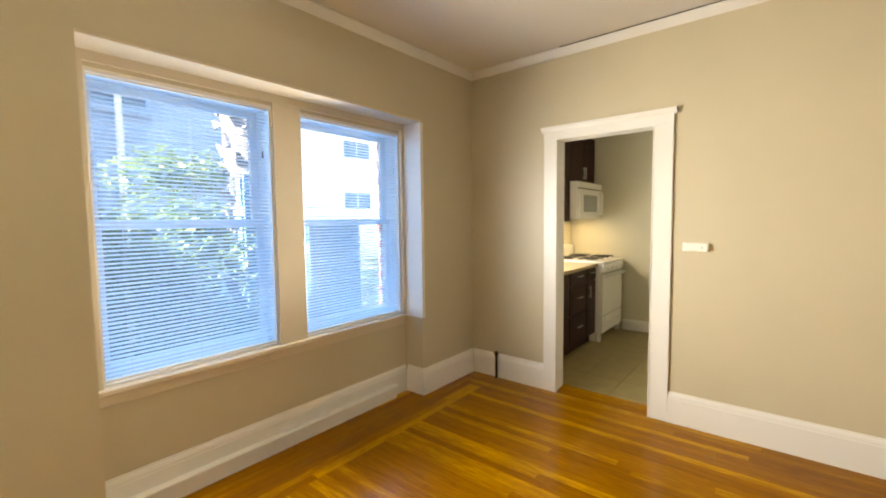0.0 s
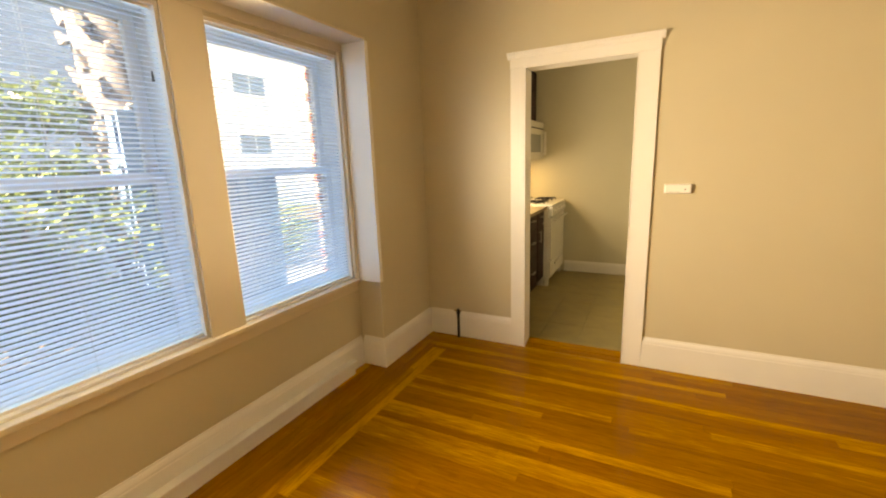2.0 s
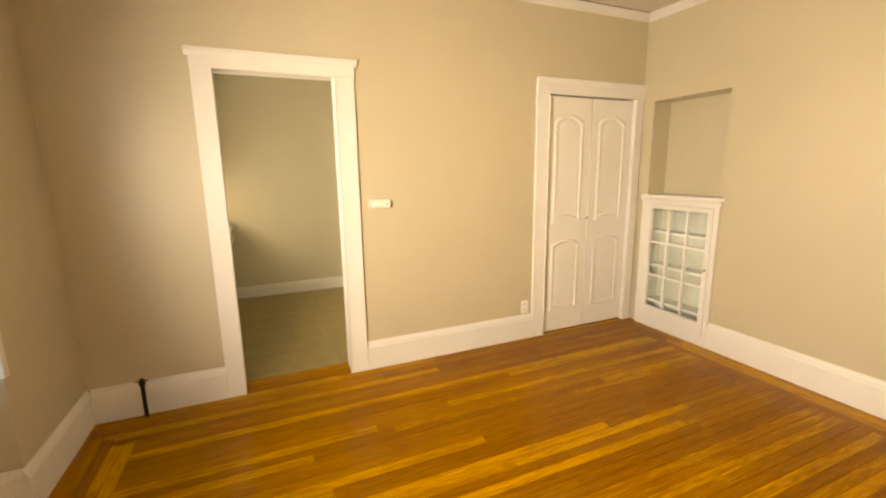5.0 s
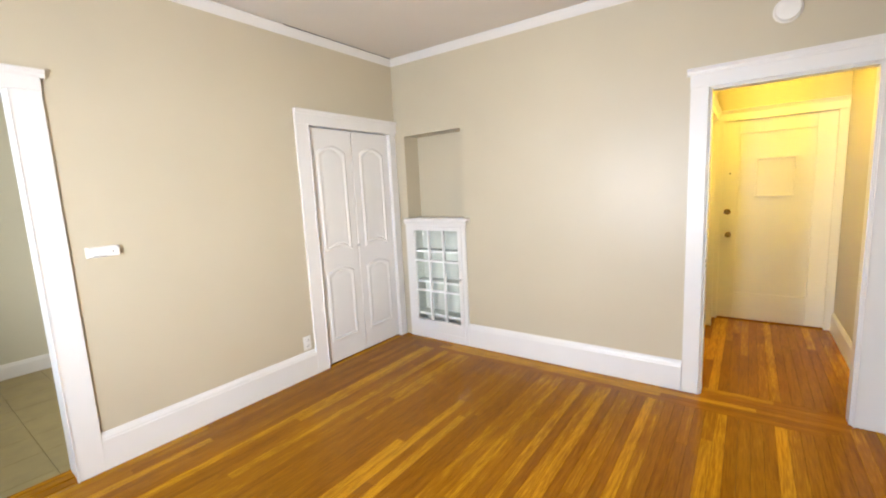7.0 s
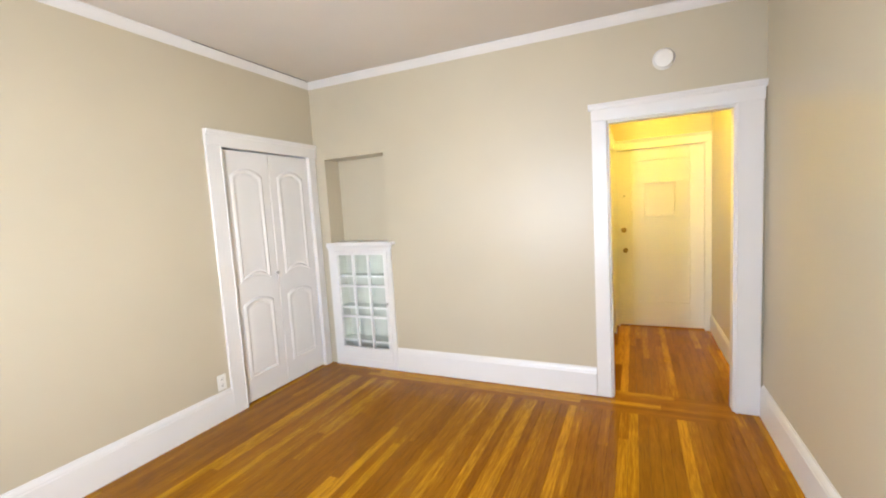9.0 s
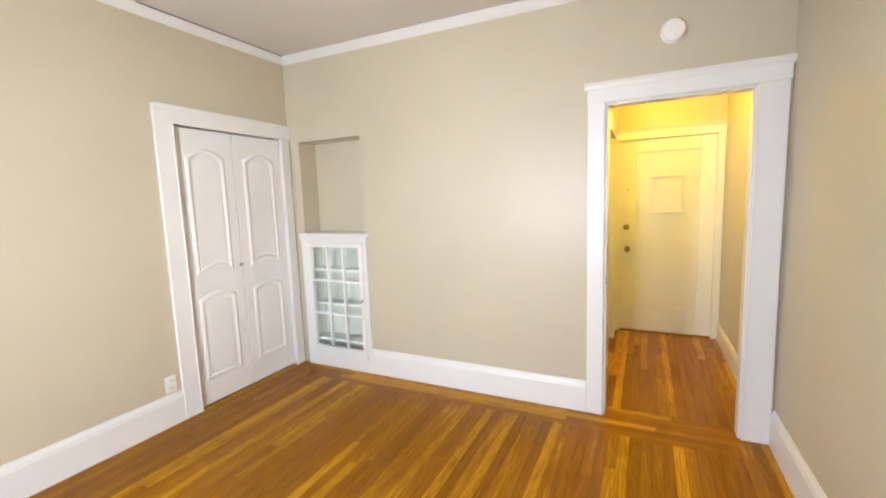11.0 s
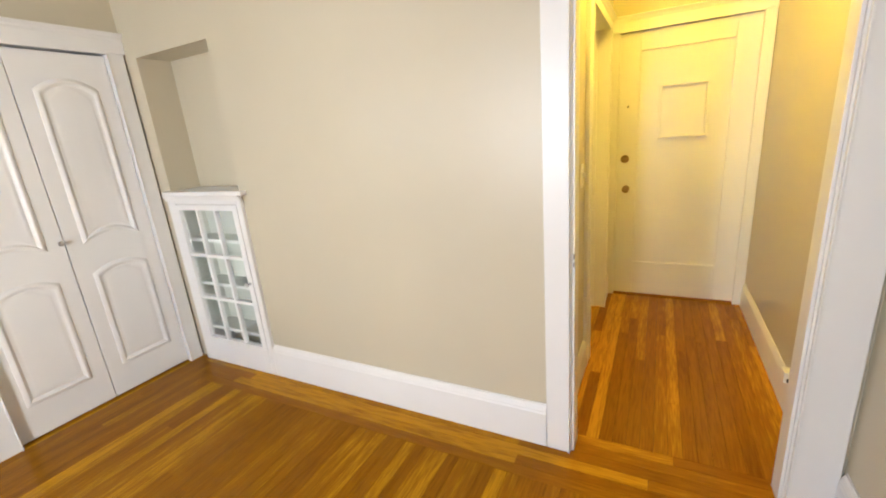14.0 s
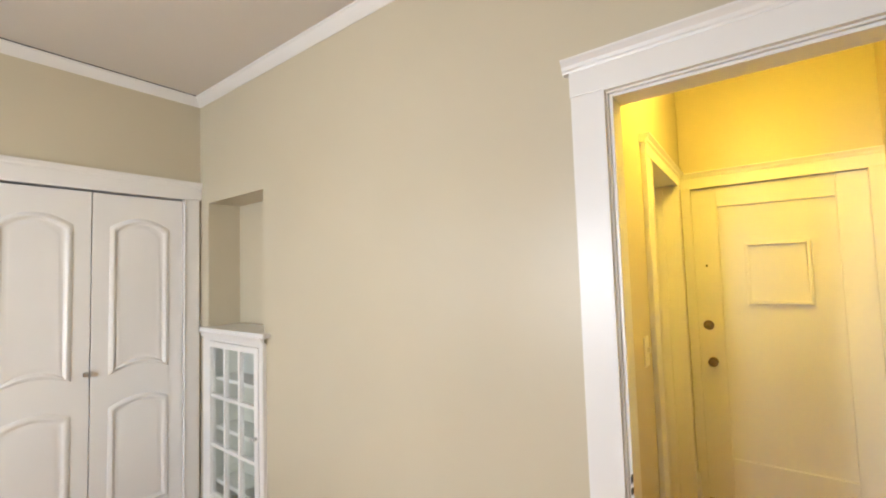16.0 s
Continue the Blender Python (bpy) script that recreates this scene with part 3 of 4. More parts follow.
# ---------------------------------------------------------------- built-in cabinet with glass door
def built_in_cabinet():
    c = thing("built_in_cabinet", (EX, 2.69, 0), "white built-in cabinet with a nine-pane glass door, empty", "cabinet")
    y0, y1 = 2.335, 3.045
    d0, d1, e0, e1 = 2.375, 2.965, 0.075, 1.128
    f = EX - 0.022
    part("face_frame", boxes((f, EX + 0.02, y0, d0, 0, 1.15), (f, EX + 0.02, d1, y1, 0, 1.15), (f, EX + 0.02, d0, d1, 0, e0), (f, EX + 0.02, d0, d1, e1, 1.15), bevel=0.002), TRIM, c)
    part("top_shelf", boxes((EX - 0.001, 2.149, 2.3555, 3.0155, 1.185, 1.21), (EX - 0.045, EX - 0.001, y0 - 0.045, y1 + 0.0, 1.185, 1.21), bevel=0.003), TRIM, c)
    part("shelf_moulding", extrude(bmesh.new(), [(0, 0), (0.010, 0), (0.014, 0.012), (0.022, 0.026), (0.030, 0.034), (0.030, 0.040), (0, 0.040)], (f, y1, 1.15), (f, y0 - 0.02, 1.15), (-1, 0, 0)), TRIM, c)
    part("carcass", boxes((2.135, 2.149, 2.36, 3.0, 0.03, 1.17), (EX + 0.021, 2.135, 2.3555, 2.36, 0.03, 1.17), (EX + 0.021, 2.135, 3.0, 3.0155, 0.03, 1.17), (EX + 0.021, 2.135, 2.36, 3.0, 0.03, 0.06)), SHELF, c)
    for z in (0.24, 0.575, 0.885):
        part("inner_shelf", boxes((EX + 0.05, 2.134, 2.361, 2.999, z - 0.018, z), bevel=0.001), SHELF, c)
        part("shelf_edging", boxes((EX + 0.042, EX + 0.05, 2.361, 2.999, z - 0.020, z + 0.001)), TRIM, c)
    door = part("door", boxes((f - 0.004, EX + 0.012, d0 + 0.002, 2.42, e0 + 0.002, e1 - 0.003), (f - 0.004, EX + 0.012, 2.94, d1 - 0.002, e0 + 0.002, e1 - 0.003), (f - 0.004, EX + 0.012, 2.42, 2.94, e0 + 0.002, 0.19), (f - 0.004, EX + 0.012, 2.42, 2.94, 1.09, e1 - 0.003), bevel=0.002), TRIM, c)
    for k in (1, 2):
        yk = 2.42 + 0.52 * k / 3
        part("muntin", boxes((f, EX + 0.008, yk - 0.009, yk + 0.009, 0.19, 1.09), bevel=0.002), TRIM, door)
        zk = 0.19 + 0.90 * k / 3
        part("muntin", boxes((f + 0.001, EX + 0.007, 2.42, 2.94, zk - 0.010, zk + 0.010), bevel=0.002), TRIM, door)
    for i in range(3):
        for j in range(3):
            g = part("pane", boxes((EX - 0.006, EX - 0.003, 2.424 + 0.1733 * i, 2.589 + 0.1733 * i, 0.196 + 0.30 * j, 0.485 + 0.30 * j)), OLD_GLASS, door)
            g.visible_shadow = False
    part("knob", turned(bmesh.new(), pose(f - 0.004, 2.40, 0.635, 0, -90), [(0.011, 0), (0.008, 0.006), (0.006, 0.014), (0.013, 0.020), (0.015, 0.028), (0.010, 0.034)], 14), STEEL, door, "small glassy metal knob", True)


built_in_cabinet()


# ---------------------------------------------------------------- entry and side doors
def entry_door():
    x = 3.90
    d = thing("entry_door", (x, 0.06, 0), "white painted flat-panel entry door with brass locks, closed", "door")
    y0, y1 = -0.360, 0.485
    # frame proud of a shallow recessed field
    part("leaf", boxes((x + 0.018, x + 0.048, y0, y1, 0.012, 2.006)), TRIM, d)
    part("stile", boxes((x, x + 0.018, 0.345, y1, 0.012, 2.006), bevel=0.004), TRIM, d)
    part("stile", boxes((x, x + 0.018, y0, -0.225, 0.012, 2.006), bevel=0.004), TRIM, d)
    part("rail", boxes((x, x + 0.018, -0.225, 0.345, 1.876, 2.006), bevel=0.004), TRIM, d)
    part("rail", boxes((x, x + 0.018, -0.225, 0.345, 0.012, 0.285), bevel=0.004), TRIM, d)
    a, b, lo, hi = -0.100, 0.214, 1.255, 1.638
    part("square_moulding", boxes((x - 0.010, x + 0.018, a, b, lo, lo + 0.020), (x - 0.010, x + 0.018, a, b, hi - 0.020, hi), (x - 0.010, x + 0.018, a, a + 0.020, lo + 0.016, hi - 0.016), (x - 0.010, x + 0.018, b - 0.020, b, lo + 0.016, hi - 0.016), bevel=0.003), TRIM, d)
    part("deadbolt", turned(bmesh.new(), pose(x, 0.428, 1.115, 0, -90), [(0.030, 0), (0.030, 0.004), (0.024, 0.010), (0.012, 0.012), (0.010, 0.024), (0.004, 0.026)], 20), BRASS, d, "round aged brass deadbolt", True)
    part("door_knob", turned(bmesh.new(), pose(x, 0.414, 0.884, 0, -90), [(0.027, 0), (0.027, 0.004), (0.012, 0.008), (0.010, 0.030), (0.022, 0.038), (0.027, 0.050), (0.022, 0.060), (0.006, 0.064)], 20), BRASS, d, "round aged brass knob", True)
    part("peephole", turned(bmesh.new(), pose(x, 0.418, 1.500, 0, -90), [(0.007, 0), (0.007, 0.003), (0.003, 0.004)], 12), DARK, d)
    for z in (1.72, 0.30):
        part("hinge", rod(bmesh.new(), (x - 0.004, y0 - 0.001, z), (x - 0.004, y0 - 0.001, z + 0.10), 0.007, 10), TRIM, d)
    structure("door_gap", boxes((x + 0.01, x + 0.03, y0 - 0.002, y1 + 0.002, 2.006, 2.0125)), DARK, "dark gap over the entry door", "gap")
    structure("door_gap", boxes((x + 0.01, x + 0.03, y1, y1 + 0.0028, 0.0, 2.006)), DARK, "dark gap beside the entry door", "gap")


entry_door()
sd = thing("side_door", (3.16, HY1 + 0.1, 0), "white painted door in the hall, closed", "door")
part("stop", boxes((3.556, 3.5695, HY1 + 0.06, HY1 + 0.10, 0.0, 1.998), bevel=0.003), TRIM, sd)
part("stop", boxes((2.7605, 2.774, HY1 + 0.06, HY1 + 0.10, 0.0, 1.998), bevel=0.003), TRIM, sd)
part("leaf", boxes((2.764, 3.566, HY1 + 0.172, HY1 + 0.205, 0.01, 1.995), bevel=0.002), TRIM, sd)
structure("threshold_entry", boxes((3.872, 3.97, -0.36, 0.485, 0.0, 0.011), bevel=0.003), OAK_Y, "worn wooden threshold under the entry door", "threshold")


# ---------------------------------------------------------------- small fixtures on the walls
def thermostat():
    t = thing("thermostat", (-0.512, NY, 1.224), "small white plastic wall thermostat", "thermostat")
    part("base_plate", boxes((-0.588, -0.436, NY - 0.008, NY, 1.194, 1.254), bevel=0.003), PLASTIC, t)
    part("cover", boxes((-0.584, -0.440, NY - 0.034, NY - 0.008, 1.197, 1.251), bevel=0.007), PLASTIC, t)
    part("slide", boxes((-0.476, -0.470, NY - 0.037, NY - 0.033, 1.218, 1.226), bevel=0.001), DARK, t)
    part("scale_strip", boxes((-0.560, -0.500, NY - 0.0355, NY - 0.0335, 1.203, 1.207)), STEEL, t)


def outlet(x, z):
    o = thing("wall_outlet", (x, NY, z), "white plastic wall socket above the baseboard", "outlet")
    part("cover_plate", boxes((x - 0.036, x + 0.036, NY - 0.006, NY, z - 0.058, z + 0.058), bevel=0.003), PLASTIC, o)
    for dz in (-0.025, 0.025):
        s = part("socket", boxes((x - 0.017, x + 0.017, NY - 0.010, NY - 0.005, z + dz - 0.015, z + dz + 0.015), bevel=0.003), PLASTIC, o)
        for dx in (-0.007, 0.007):
            part("slot", boxes((x + dx - 0.0015, x + dx + 0.0015, NY - 0.0108, NY - 0.0095, z + dz - 0.005, z + dz + 0.006)), DARK, s)


def smoke_alarm():
    s = thing("smoke_alarm", (EX, 0.124, 2.375), "round white smoke alarm high on the wall", "smoke alarm")
    m = pose(EX, 0.124, 2.375, 0, -90)
    part("base", turned(bmesh.new(), m, [(0.068, 0), (0.068, 0.010), (0.064, 0.012)], 32), PLASTIC, s, smooth=True)
    part("cover", turned(bmesh.new(), m, [(0.062, 0.011), (0.062, 0.024), (0.055, 0.034), (0.035, 0.038), (0.004, 0.039)], 32), PLASTIC, s, smooth=True)
    part("test_button", turned(bmesh.new(), pose(EX - 0.036, 0.092, 2.375, 0, -90), [(0.006, 0), (0.006, 0.003), (0.002, 0.004)], 12), PLASTIC, s)


def light_switch():
    s = thing("light_switch", (2.545, HY1, 1.165), "white plastic light switch on the hall wall", "switch")
    part("cover_plate", boxes((2.508, 2.582, HY1 - 0.006, HY1, 1.105, 1.225), bevel=0.003), PLASTIC, s)
    part("toggle", boxes((2.540, 2.550, HY1 - 0.020, HY1 - 0.005, 1.160, 1.182), bevel=0.002), PLASTIC, s)
    for z in (1.135, 1.195):
        part("screw", turned(bmesh.new(), pose(2.545, HY1 - 0.006, z, 90), [(0.004, 0), (0.004, 0.001), (0.001, 0.0015)], 8), STEEL, s)


def wall_jack():
    j = thing("wall_jack", (2.56, HY0 + 0.018, 0.17), "small white cable jack on the hall baseboard", "jack")
    part("body", boxes((2.530, 2.590, HY0 + 0.004, HY0 + 0.042, 0.172, 0.226), bevel=0.004), PLASTIC, j)
    part("plug", boxes((2.520, 2.531, HY0 + 0.016, HY0 + 0.030, 0.180, 0.194), bevel=0.002), DARK, j)


def pipe_stub():
    p = thing("gas_pipe_stub", (-2.028, NY - 0.045, 0), "capped black pipe stub standing before the baseboard", "pipe")
    part("pipe", rod(bmesh.new(), (-2.028, NY - 0.045, 0), (-2.028, NY - 0.045, 0.215), 0.011, 14), PIPE, p)
    part("elbow", turned(bmesh.new(), pose(-2.028, NY - 0.045, 0.205), [(0.013, 0), (0.017, 0.004), (0.017, 0.022), (0.012, 0.028), (0.012, 0.040), (0.004, 0.044)], 14), PIPE, p, smooth=True)
    part("valve_stem", rod(bmesh.new(), (-2.062, NY - 0.045, 0.232), (-2.0, NY - 0.045, 0.232), 0.006, 8), BRASS, p)


thermostat()
outlet(0.722, 0.284)
smoke_alarm()
light_switch()
wall_jack()
pipe_stub()


# ---------------------------------------------------------------- kitchen things
def bar_handle(parent, p, q, out):
    """A straight steel pull on two posts."""
    p, q, o = Vector(p), Vector(q), Vector(out)
    bm = bmesh.new()
    rod(bm, p + o, q + o, 0.0055, 8)
    for f in (0.14, 0.86):
        c = p.lerp(q, f)
        rod(bm, c, c + o, 0.004, 6)
    part("handle", bm, STEEL, parent, "slim brushed steel pull")


def base_unit(y0, y1, fronts, label):
    x = -1.72
    c = thing("base_cabinet", ((KX0 + x) / 2, (y0 + y1) / 2, 0), label, "cabinet", "kitchen base cabinets")
    part("body", boxes((KX0 + 0.001, x - 0.021, y0 + 0.001, y1 - 0.001, 0.10, 0.878)), CHERRY, c)
    part("plinth", boxes((KX0 + 0.001, x - 0.07, y0 + 0.001, y1 - 0.001, 0.0, 0.10)), CHERRY, c)
    for kind, a, b, lo, hi in fronts:
        f = part("drawer_front" if kind == "drawer" else "door", boxes((x - 0.020, x, a + 0.002, b - 0.002, lo + 0.002, hi - 0.002), bevel=0.003), CHERRY, c)
        if kind == "drawer":
            bar_handle(f, (x, (a + b) / 2 - 0.06, (lo + hi) / 2 + 0.02), (x, (a + b) / 2 + 0.06, (lo + hi) / 2 + 0.02), (0.028, 0, 0))
        else:
            h = a + 0.035 if kind == "door_l" else b - 0.035
            bar_handle(f, (x, h, hi - 0.17), (x, h, hi - 0.04), (0.028, 0, 0))
        part("inset_panel", boxes((x - 0.001, x + 0.003, a + 0.05, b - 0.05, lo + 0.045, hi - 0.045), bevel=0.003), CHERRY, f)


base_unit(3.33, 4.00, [("door_r", 3.34, 3.665, 0.11, 0.87), ("door_l", 3.665, 3.99, 0.11, 0.87)], "dark cherry sink base cabinet with two doors")
base_unit(4.00, 4.47, [("drawer", 4.01, 4.46, 0.73, 0.87), ("drawer", 4.01, 4.46, 0.43, 0.72), ("drawer", 4.01, 4.46, 0.11, 0.42)], "dark cherry base cabinet with three drawers")
base_unit(4.47, 4.752, [("drawer", 4.48, 4.745, 0.73, 0.87), ("door_l", 4.48, 4.745, 0.11, 0.72)], "narrow dark cherry base cabinet beside the stove")
ct = thing("worktop", (-2.0, 4.0, 0.88), "tan speckled laminate kitchen worktop", "worktop")
part("slab", boxes((KX0 + 0.001, -1.692, 3.33, 3.43, 0.879, 0.915), (KX0 + 0.001, -1.692, 3.93, 4.752, 0.879, 0.915), (KX0 + 0.001, -2.24, 3.43, 3.93, 0.879, 0.915), (-1.80, -1.692, 3.43, 3.93, 0.879, 0.915), bevel=0.003), LAMINATE, ct)
part("upstand", boxes((KX0 + 0.001, KX0 + 0.02, 3.33, 4.752, 0.915, 1.0), bevel=0.002), LAMINATE, ct)
sk = thing("kitchen_sink", (-2.02, 3.68, 0.88), "white enamel sink set into the worktop", "sink")
part("rim", boxes((-2.26, -1.78, 3.41, 3.45, 0.9155, 0.925), (-2.26, -1.78, 3.91, 3.95, 0.9155, 0.925), (-2.26, -2.22, 3.45, 3.91, 0.9155, 0.925), (-1.82, -1.78, 3.45, 3.91, 0.9155, 0.925), bevel=0.003), ENAMEL, sk)
part("bowl", boxes((-2.23, -1.81, 3.44, 3.92, 0.882, 0.888), (-2.235, -2.225, 3.44, 3.92, 0.888, 0.9155), (-1.815, -1.805, 3.44, 3.92, 0.888, 0.9155)), ENAMEL, sk)


def upper_unit(y0, y1, z0, z1, leaves, label):
    x = -2.01
    c = thing("wall_cabinet", ((KX0 + x) / 2, (y0 + y1) / 2, z0), label, "cabinet", "kitchen wall cabinets")
    part("body", boxes((KX0 + 0.001, x - 0.021, y0 + 0.001, y1 - 0.001, z0, z1), bevel=0.002), CHERRY, c)
    for k in range(leaves):
        a, b = y0 + (y1 - y0) * k / leaves, y0 + (y1 - y0) * (k + 1) / leaves
        f = part("door", boxes((x - 0.020, x, a + 0.002, b - 0.002, z0 + 0.002, z1 - 0.002), bevel=0.004), CHERRY, c)
        part("inset_panel", boxes((x - 0.001, x + 0.003, a + 0.05, b - 0.05, z0 + 0.05, z1 - 0.05), bevel=0.003), CHERRY, f)
        h = b - 0.03 if k % 2 == 0 and leaves > 1 else a + 0.03
        bar_handle(f, (x, h, z0 + 0.04), (x, h, z0 + 0.19), (0.028, 0, 0))


upper_unit(4.24, 4.69, 1.395, 2.45, 1, "tall dark cherry wall cabinet")
upper_unit(4.69, 5.50, 1.867, 2.45, 2, "dark cherry wall cabinet over the microwave")


def microwave():
    y0, y1, z0, z1, x = 4.70, 5.49, 1.42, 1.862, -1.93
    m = thing("microwave", (-2.13, 5.1, z0), "white over-the-range microwave under the wall cabinet", "microwave")
    part("body", boxes((KX0 + 0.001, x, y0, y1, z0, z1), bevel=0.004), ENAMEL, m)
    part("vent_grille", boxes((x, x + 0.018, y0 + 0.01, y1 - 0.004, z1 - 0.075, z1 - 0.004), bevel=0.004), ENAMEL, m)
    d = part("door", boxes((x, x + 0.03, y0 + 0.01, y1 - 0.065, z0 + 0.012, z1 - 0.088), bevel=0.008), ENAMEL, m)
    part("door_window", boxes((x + 0.029, x + 0.034, y0 + 0.13, y1 - 0.21, z0 + 0.085, z1 - 0.155), bevel=0.002), ENAMEL_GREY, d)
    part("control_panel", boxes((x, x + 0.024, y1 - 0.06, y1 - 0.004, z0 + 0.012, z1 - 0.088), bevel=0.004), ENAMEL, m)
    part("vent_gap", boxes((x, x + 0.012, y0 + 0.012, y1 - 0.006, z1 - 0.087, z1 - 0.076)), DARK, m)
    bm = rod(bmesh.new(), (x + 0.065, y1 - 0.12, z0 + 0.05), (x + 0.065, y1 - 0.12, z1 - 0.12), 0.014, 12)
    rod(bm, (x, y1 - 0.12, z0 + 0.06), (x + 0.065, y1 - 0.12, z0 + 0.06), 0.011, 8)
    rod(bm, (x, y1 - 0.12, z1 - 0.13), (x + 0.065, y1 - 0.12, z1 - 0.13), 0.011, 8)
    part("handle", bm, ENAMEL, m, smooth=True)


def stove():
    y0, y1, x = 4.757, 5.485, -1.64
    s = thing("gas_stove", (-2.0, 5.12, 0), "white enamel gas stove with black iron grates", "stove")
    part("body", boxes((KX0 + 0.02, x - 0.03, y0, y1, 0.09, 0.905), bevel=0.004), ENAMEL, s)
    for leg in ((x - 0.07, x - 0.03, y0, y0 + 0.05, 0, 0.09), (x - 0.07, x - 0.03, y1 - 0.05, y1, 0, 0.09)):
        part("leg", boxes(leg, bevel=0.003), ENAMEL, s)
    part("leg_skirt", boxes((KX0 + 0.05, x - 0.08, y0, y0 + 0.02, 0, 0.09), bevel=0.003), ENAMEL, s)
    part("cooktop", boxes((KX0 + 0.02, x + 0.008, y0 - 0.003, y1 + 0.003, 0.905, 0.930), bevel=0.008), ENAMEL, s)
    part("backguard", boxes((KX0 + 0.002, KX0 + 0.06, y0, y1, 0.93, 1.09), bevel=0.012), ENAMEL, s)
    cp = part("control_panel", boxes((x - 0.03, x + 0.012, y0 + 0.004, y1 - 0.004, 0.80, 0.90), bevel=0.008), ENAMEL, s)
    for k in range(4):
        part("control_knob", turned(bmesh.new(), pose(x + 0.012, y0 + 0.11 + 0.168 * k, 0.85, 0, 90), [(0.021, 0), (0.019, 0.012), (0.016, 0.022), (0.006, 0.024)], 14), ENAMEL, cp, smooth=True)
    od = part("oven_door", boxes((x - 0.03, x, y0 + 0.006, y1 - 0.006, 0.30, 0.785), bevel=0.008), ENAMEL, s)
    bm = rod(bmesh.new(), (x + 0.04, y0 + 0.04, 0.755), (x + 0.04, y1 - 0.04, 0.755), 0.013, 12)
    for yy in (y0 + 0.07, y1 - 0.07):
        rod(bm, (x - 0.005, yy, 0.755), (x + 0.04, yy, 0.755), 0.010, 8)
    part("oven_handle", bm, ENAMEL, od, smooth=True)
    dr = part("broiler_drawer", boxes((x - 0.03, x - 0.002, y0 + 0.006, y1 - 0.006, 0.10, 0.29), bevel=0.008), ENAMEL, s)
    part("drawer_pull", boxes((x - 0.003, x + 0.026, y0 + 0.17, y1 - 0.17, 0.225, 0.25), bevel=0.008), ENAMEL, dr)
    for gy in (y0 + 0.165, y1 - 0.165):
        for gx in (-2.13, -1.84):
            g = bmesh.new()
            for k in range(4):
                box(g, gx - 0.10 if k % 2 == 0 else gx - 0.006, gx + 0.10 if k % 2 == 0 else gx + 0.006, gy - 0.006 if k % 2 == 0 else gy - 0.10, gy + 0.006 if k % 2 == 0 else gy + 0.10, 0.948 + 0.0004 * k, 0.960 + 0.0004 * k)
            for sx, sy, ex, ey in ((-1, -1, 1, -1), (1, -1, 1, 1), (1, 1, -1, 1), (-1, 1, -1, -1)):
                rod(g, (gx + 0.10 * sx, gy + 0.10 * sy, 0.952), (gx + 0.10 * ex, gy + 0.10 * ey, 0.952), 0.006, 6)
                rod(g, (gx + 0.10 * sx, gy + 0.10 * sy, 0.930), (gx + 0.10 * sx, gy + 0.10 * sy, 0.955), 0.006, 6)
            part("grate", g, IRON, s, "black cast-iron grate")
            part("burner", turned(bmesh.new(), pose(gx, gy, 0.930), [(0.045, 0), (0.045, 0.006), (0.028, 0.010), (0.028, 0.016), (0.004, 0.018)], 18), IRON, s)


microwave()
stove()


# ---------------------------------------------------------------- outside
GZ = -0.7
SOIL = material("garden_soil", (0.13, 0.10, 0.07), 0.9, var=0.5, scale=2.5, bump=0.6, bump_scale=12)
CONCRETE = material("concrete", (0.36, 0.36, 0.36), 0.85, var=0.25, scale=2.0, bump=0.3, bump_scale=40)
STUCCO_BLUE = material("grey_blue_stucco", (0.27, 0.35, 0.47), 0.85, var=0.12, scale=0.8, bump=0.4, bump_scale=30)
STUCCO_WHITE = material("white_stucco", (0.78, 0.77, 0.74), 0.85, var=0.08, scale=0.6, bump=0.3, bump_scale=30)
WINDOW_DARK = material("dark_window_glass", (0.09, 0.14, 0.20), 0.35, var=0.3, scale=1.0)
RED_PAINT = material("faded_red_paint", (0.46, 0.17, 0.15), 0.6, var=0.3, scale=6)
BRICK = material("red_brick", (0.36, 0.13, 0.09), 0.85, second=(0.22, 0.08, 0.06), scale=9.0, bump=0.6, bump_scale=60)
BARK = material("rough_bark", (0.34, 0.31, 0.32), 0.9, second=(0.17, 0.15, 0.16), scale=14.0, bump=1.0, bump_scale=25)
FENCE = material("blue_grey_fence_paint", (0.24, 0.38, 0.62), 0.7, var=0.3, scale=5.0)
LEAF = translucent("bush_leaf", (0.17, 0.23, 0.10), 0.35, 0.25)
TWIG = material("bush_twig", (0.14, 0.10, 0.06), 0.9, var=0.4, scale=20)
structure("ground", boxes((-300, 300, -300, 300, GZ - 0.4, GZ)), SOIL, "bare garden soil outside the windows", "ground")
structure("pavement", boxes((-12.0, -4.9, 3.6, 30, GZ, GZ + 0.05), bevel=0.01), CONCRETE, "grey concrete drive beyond the garden", "pavement")


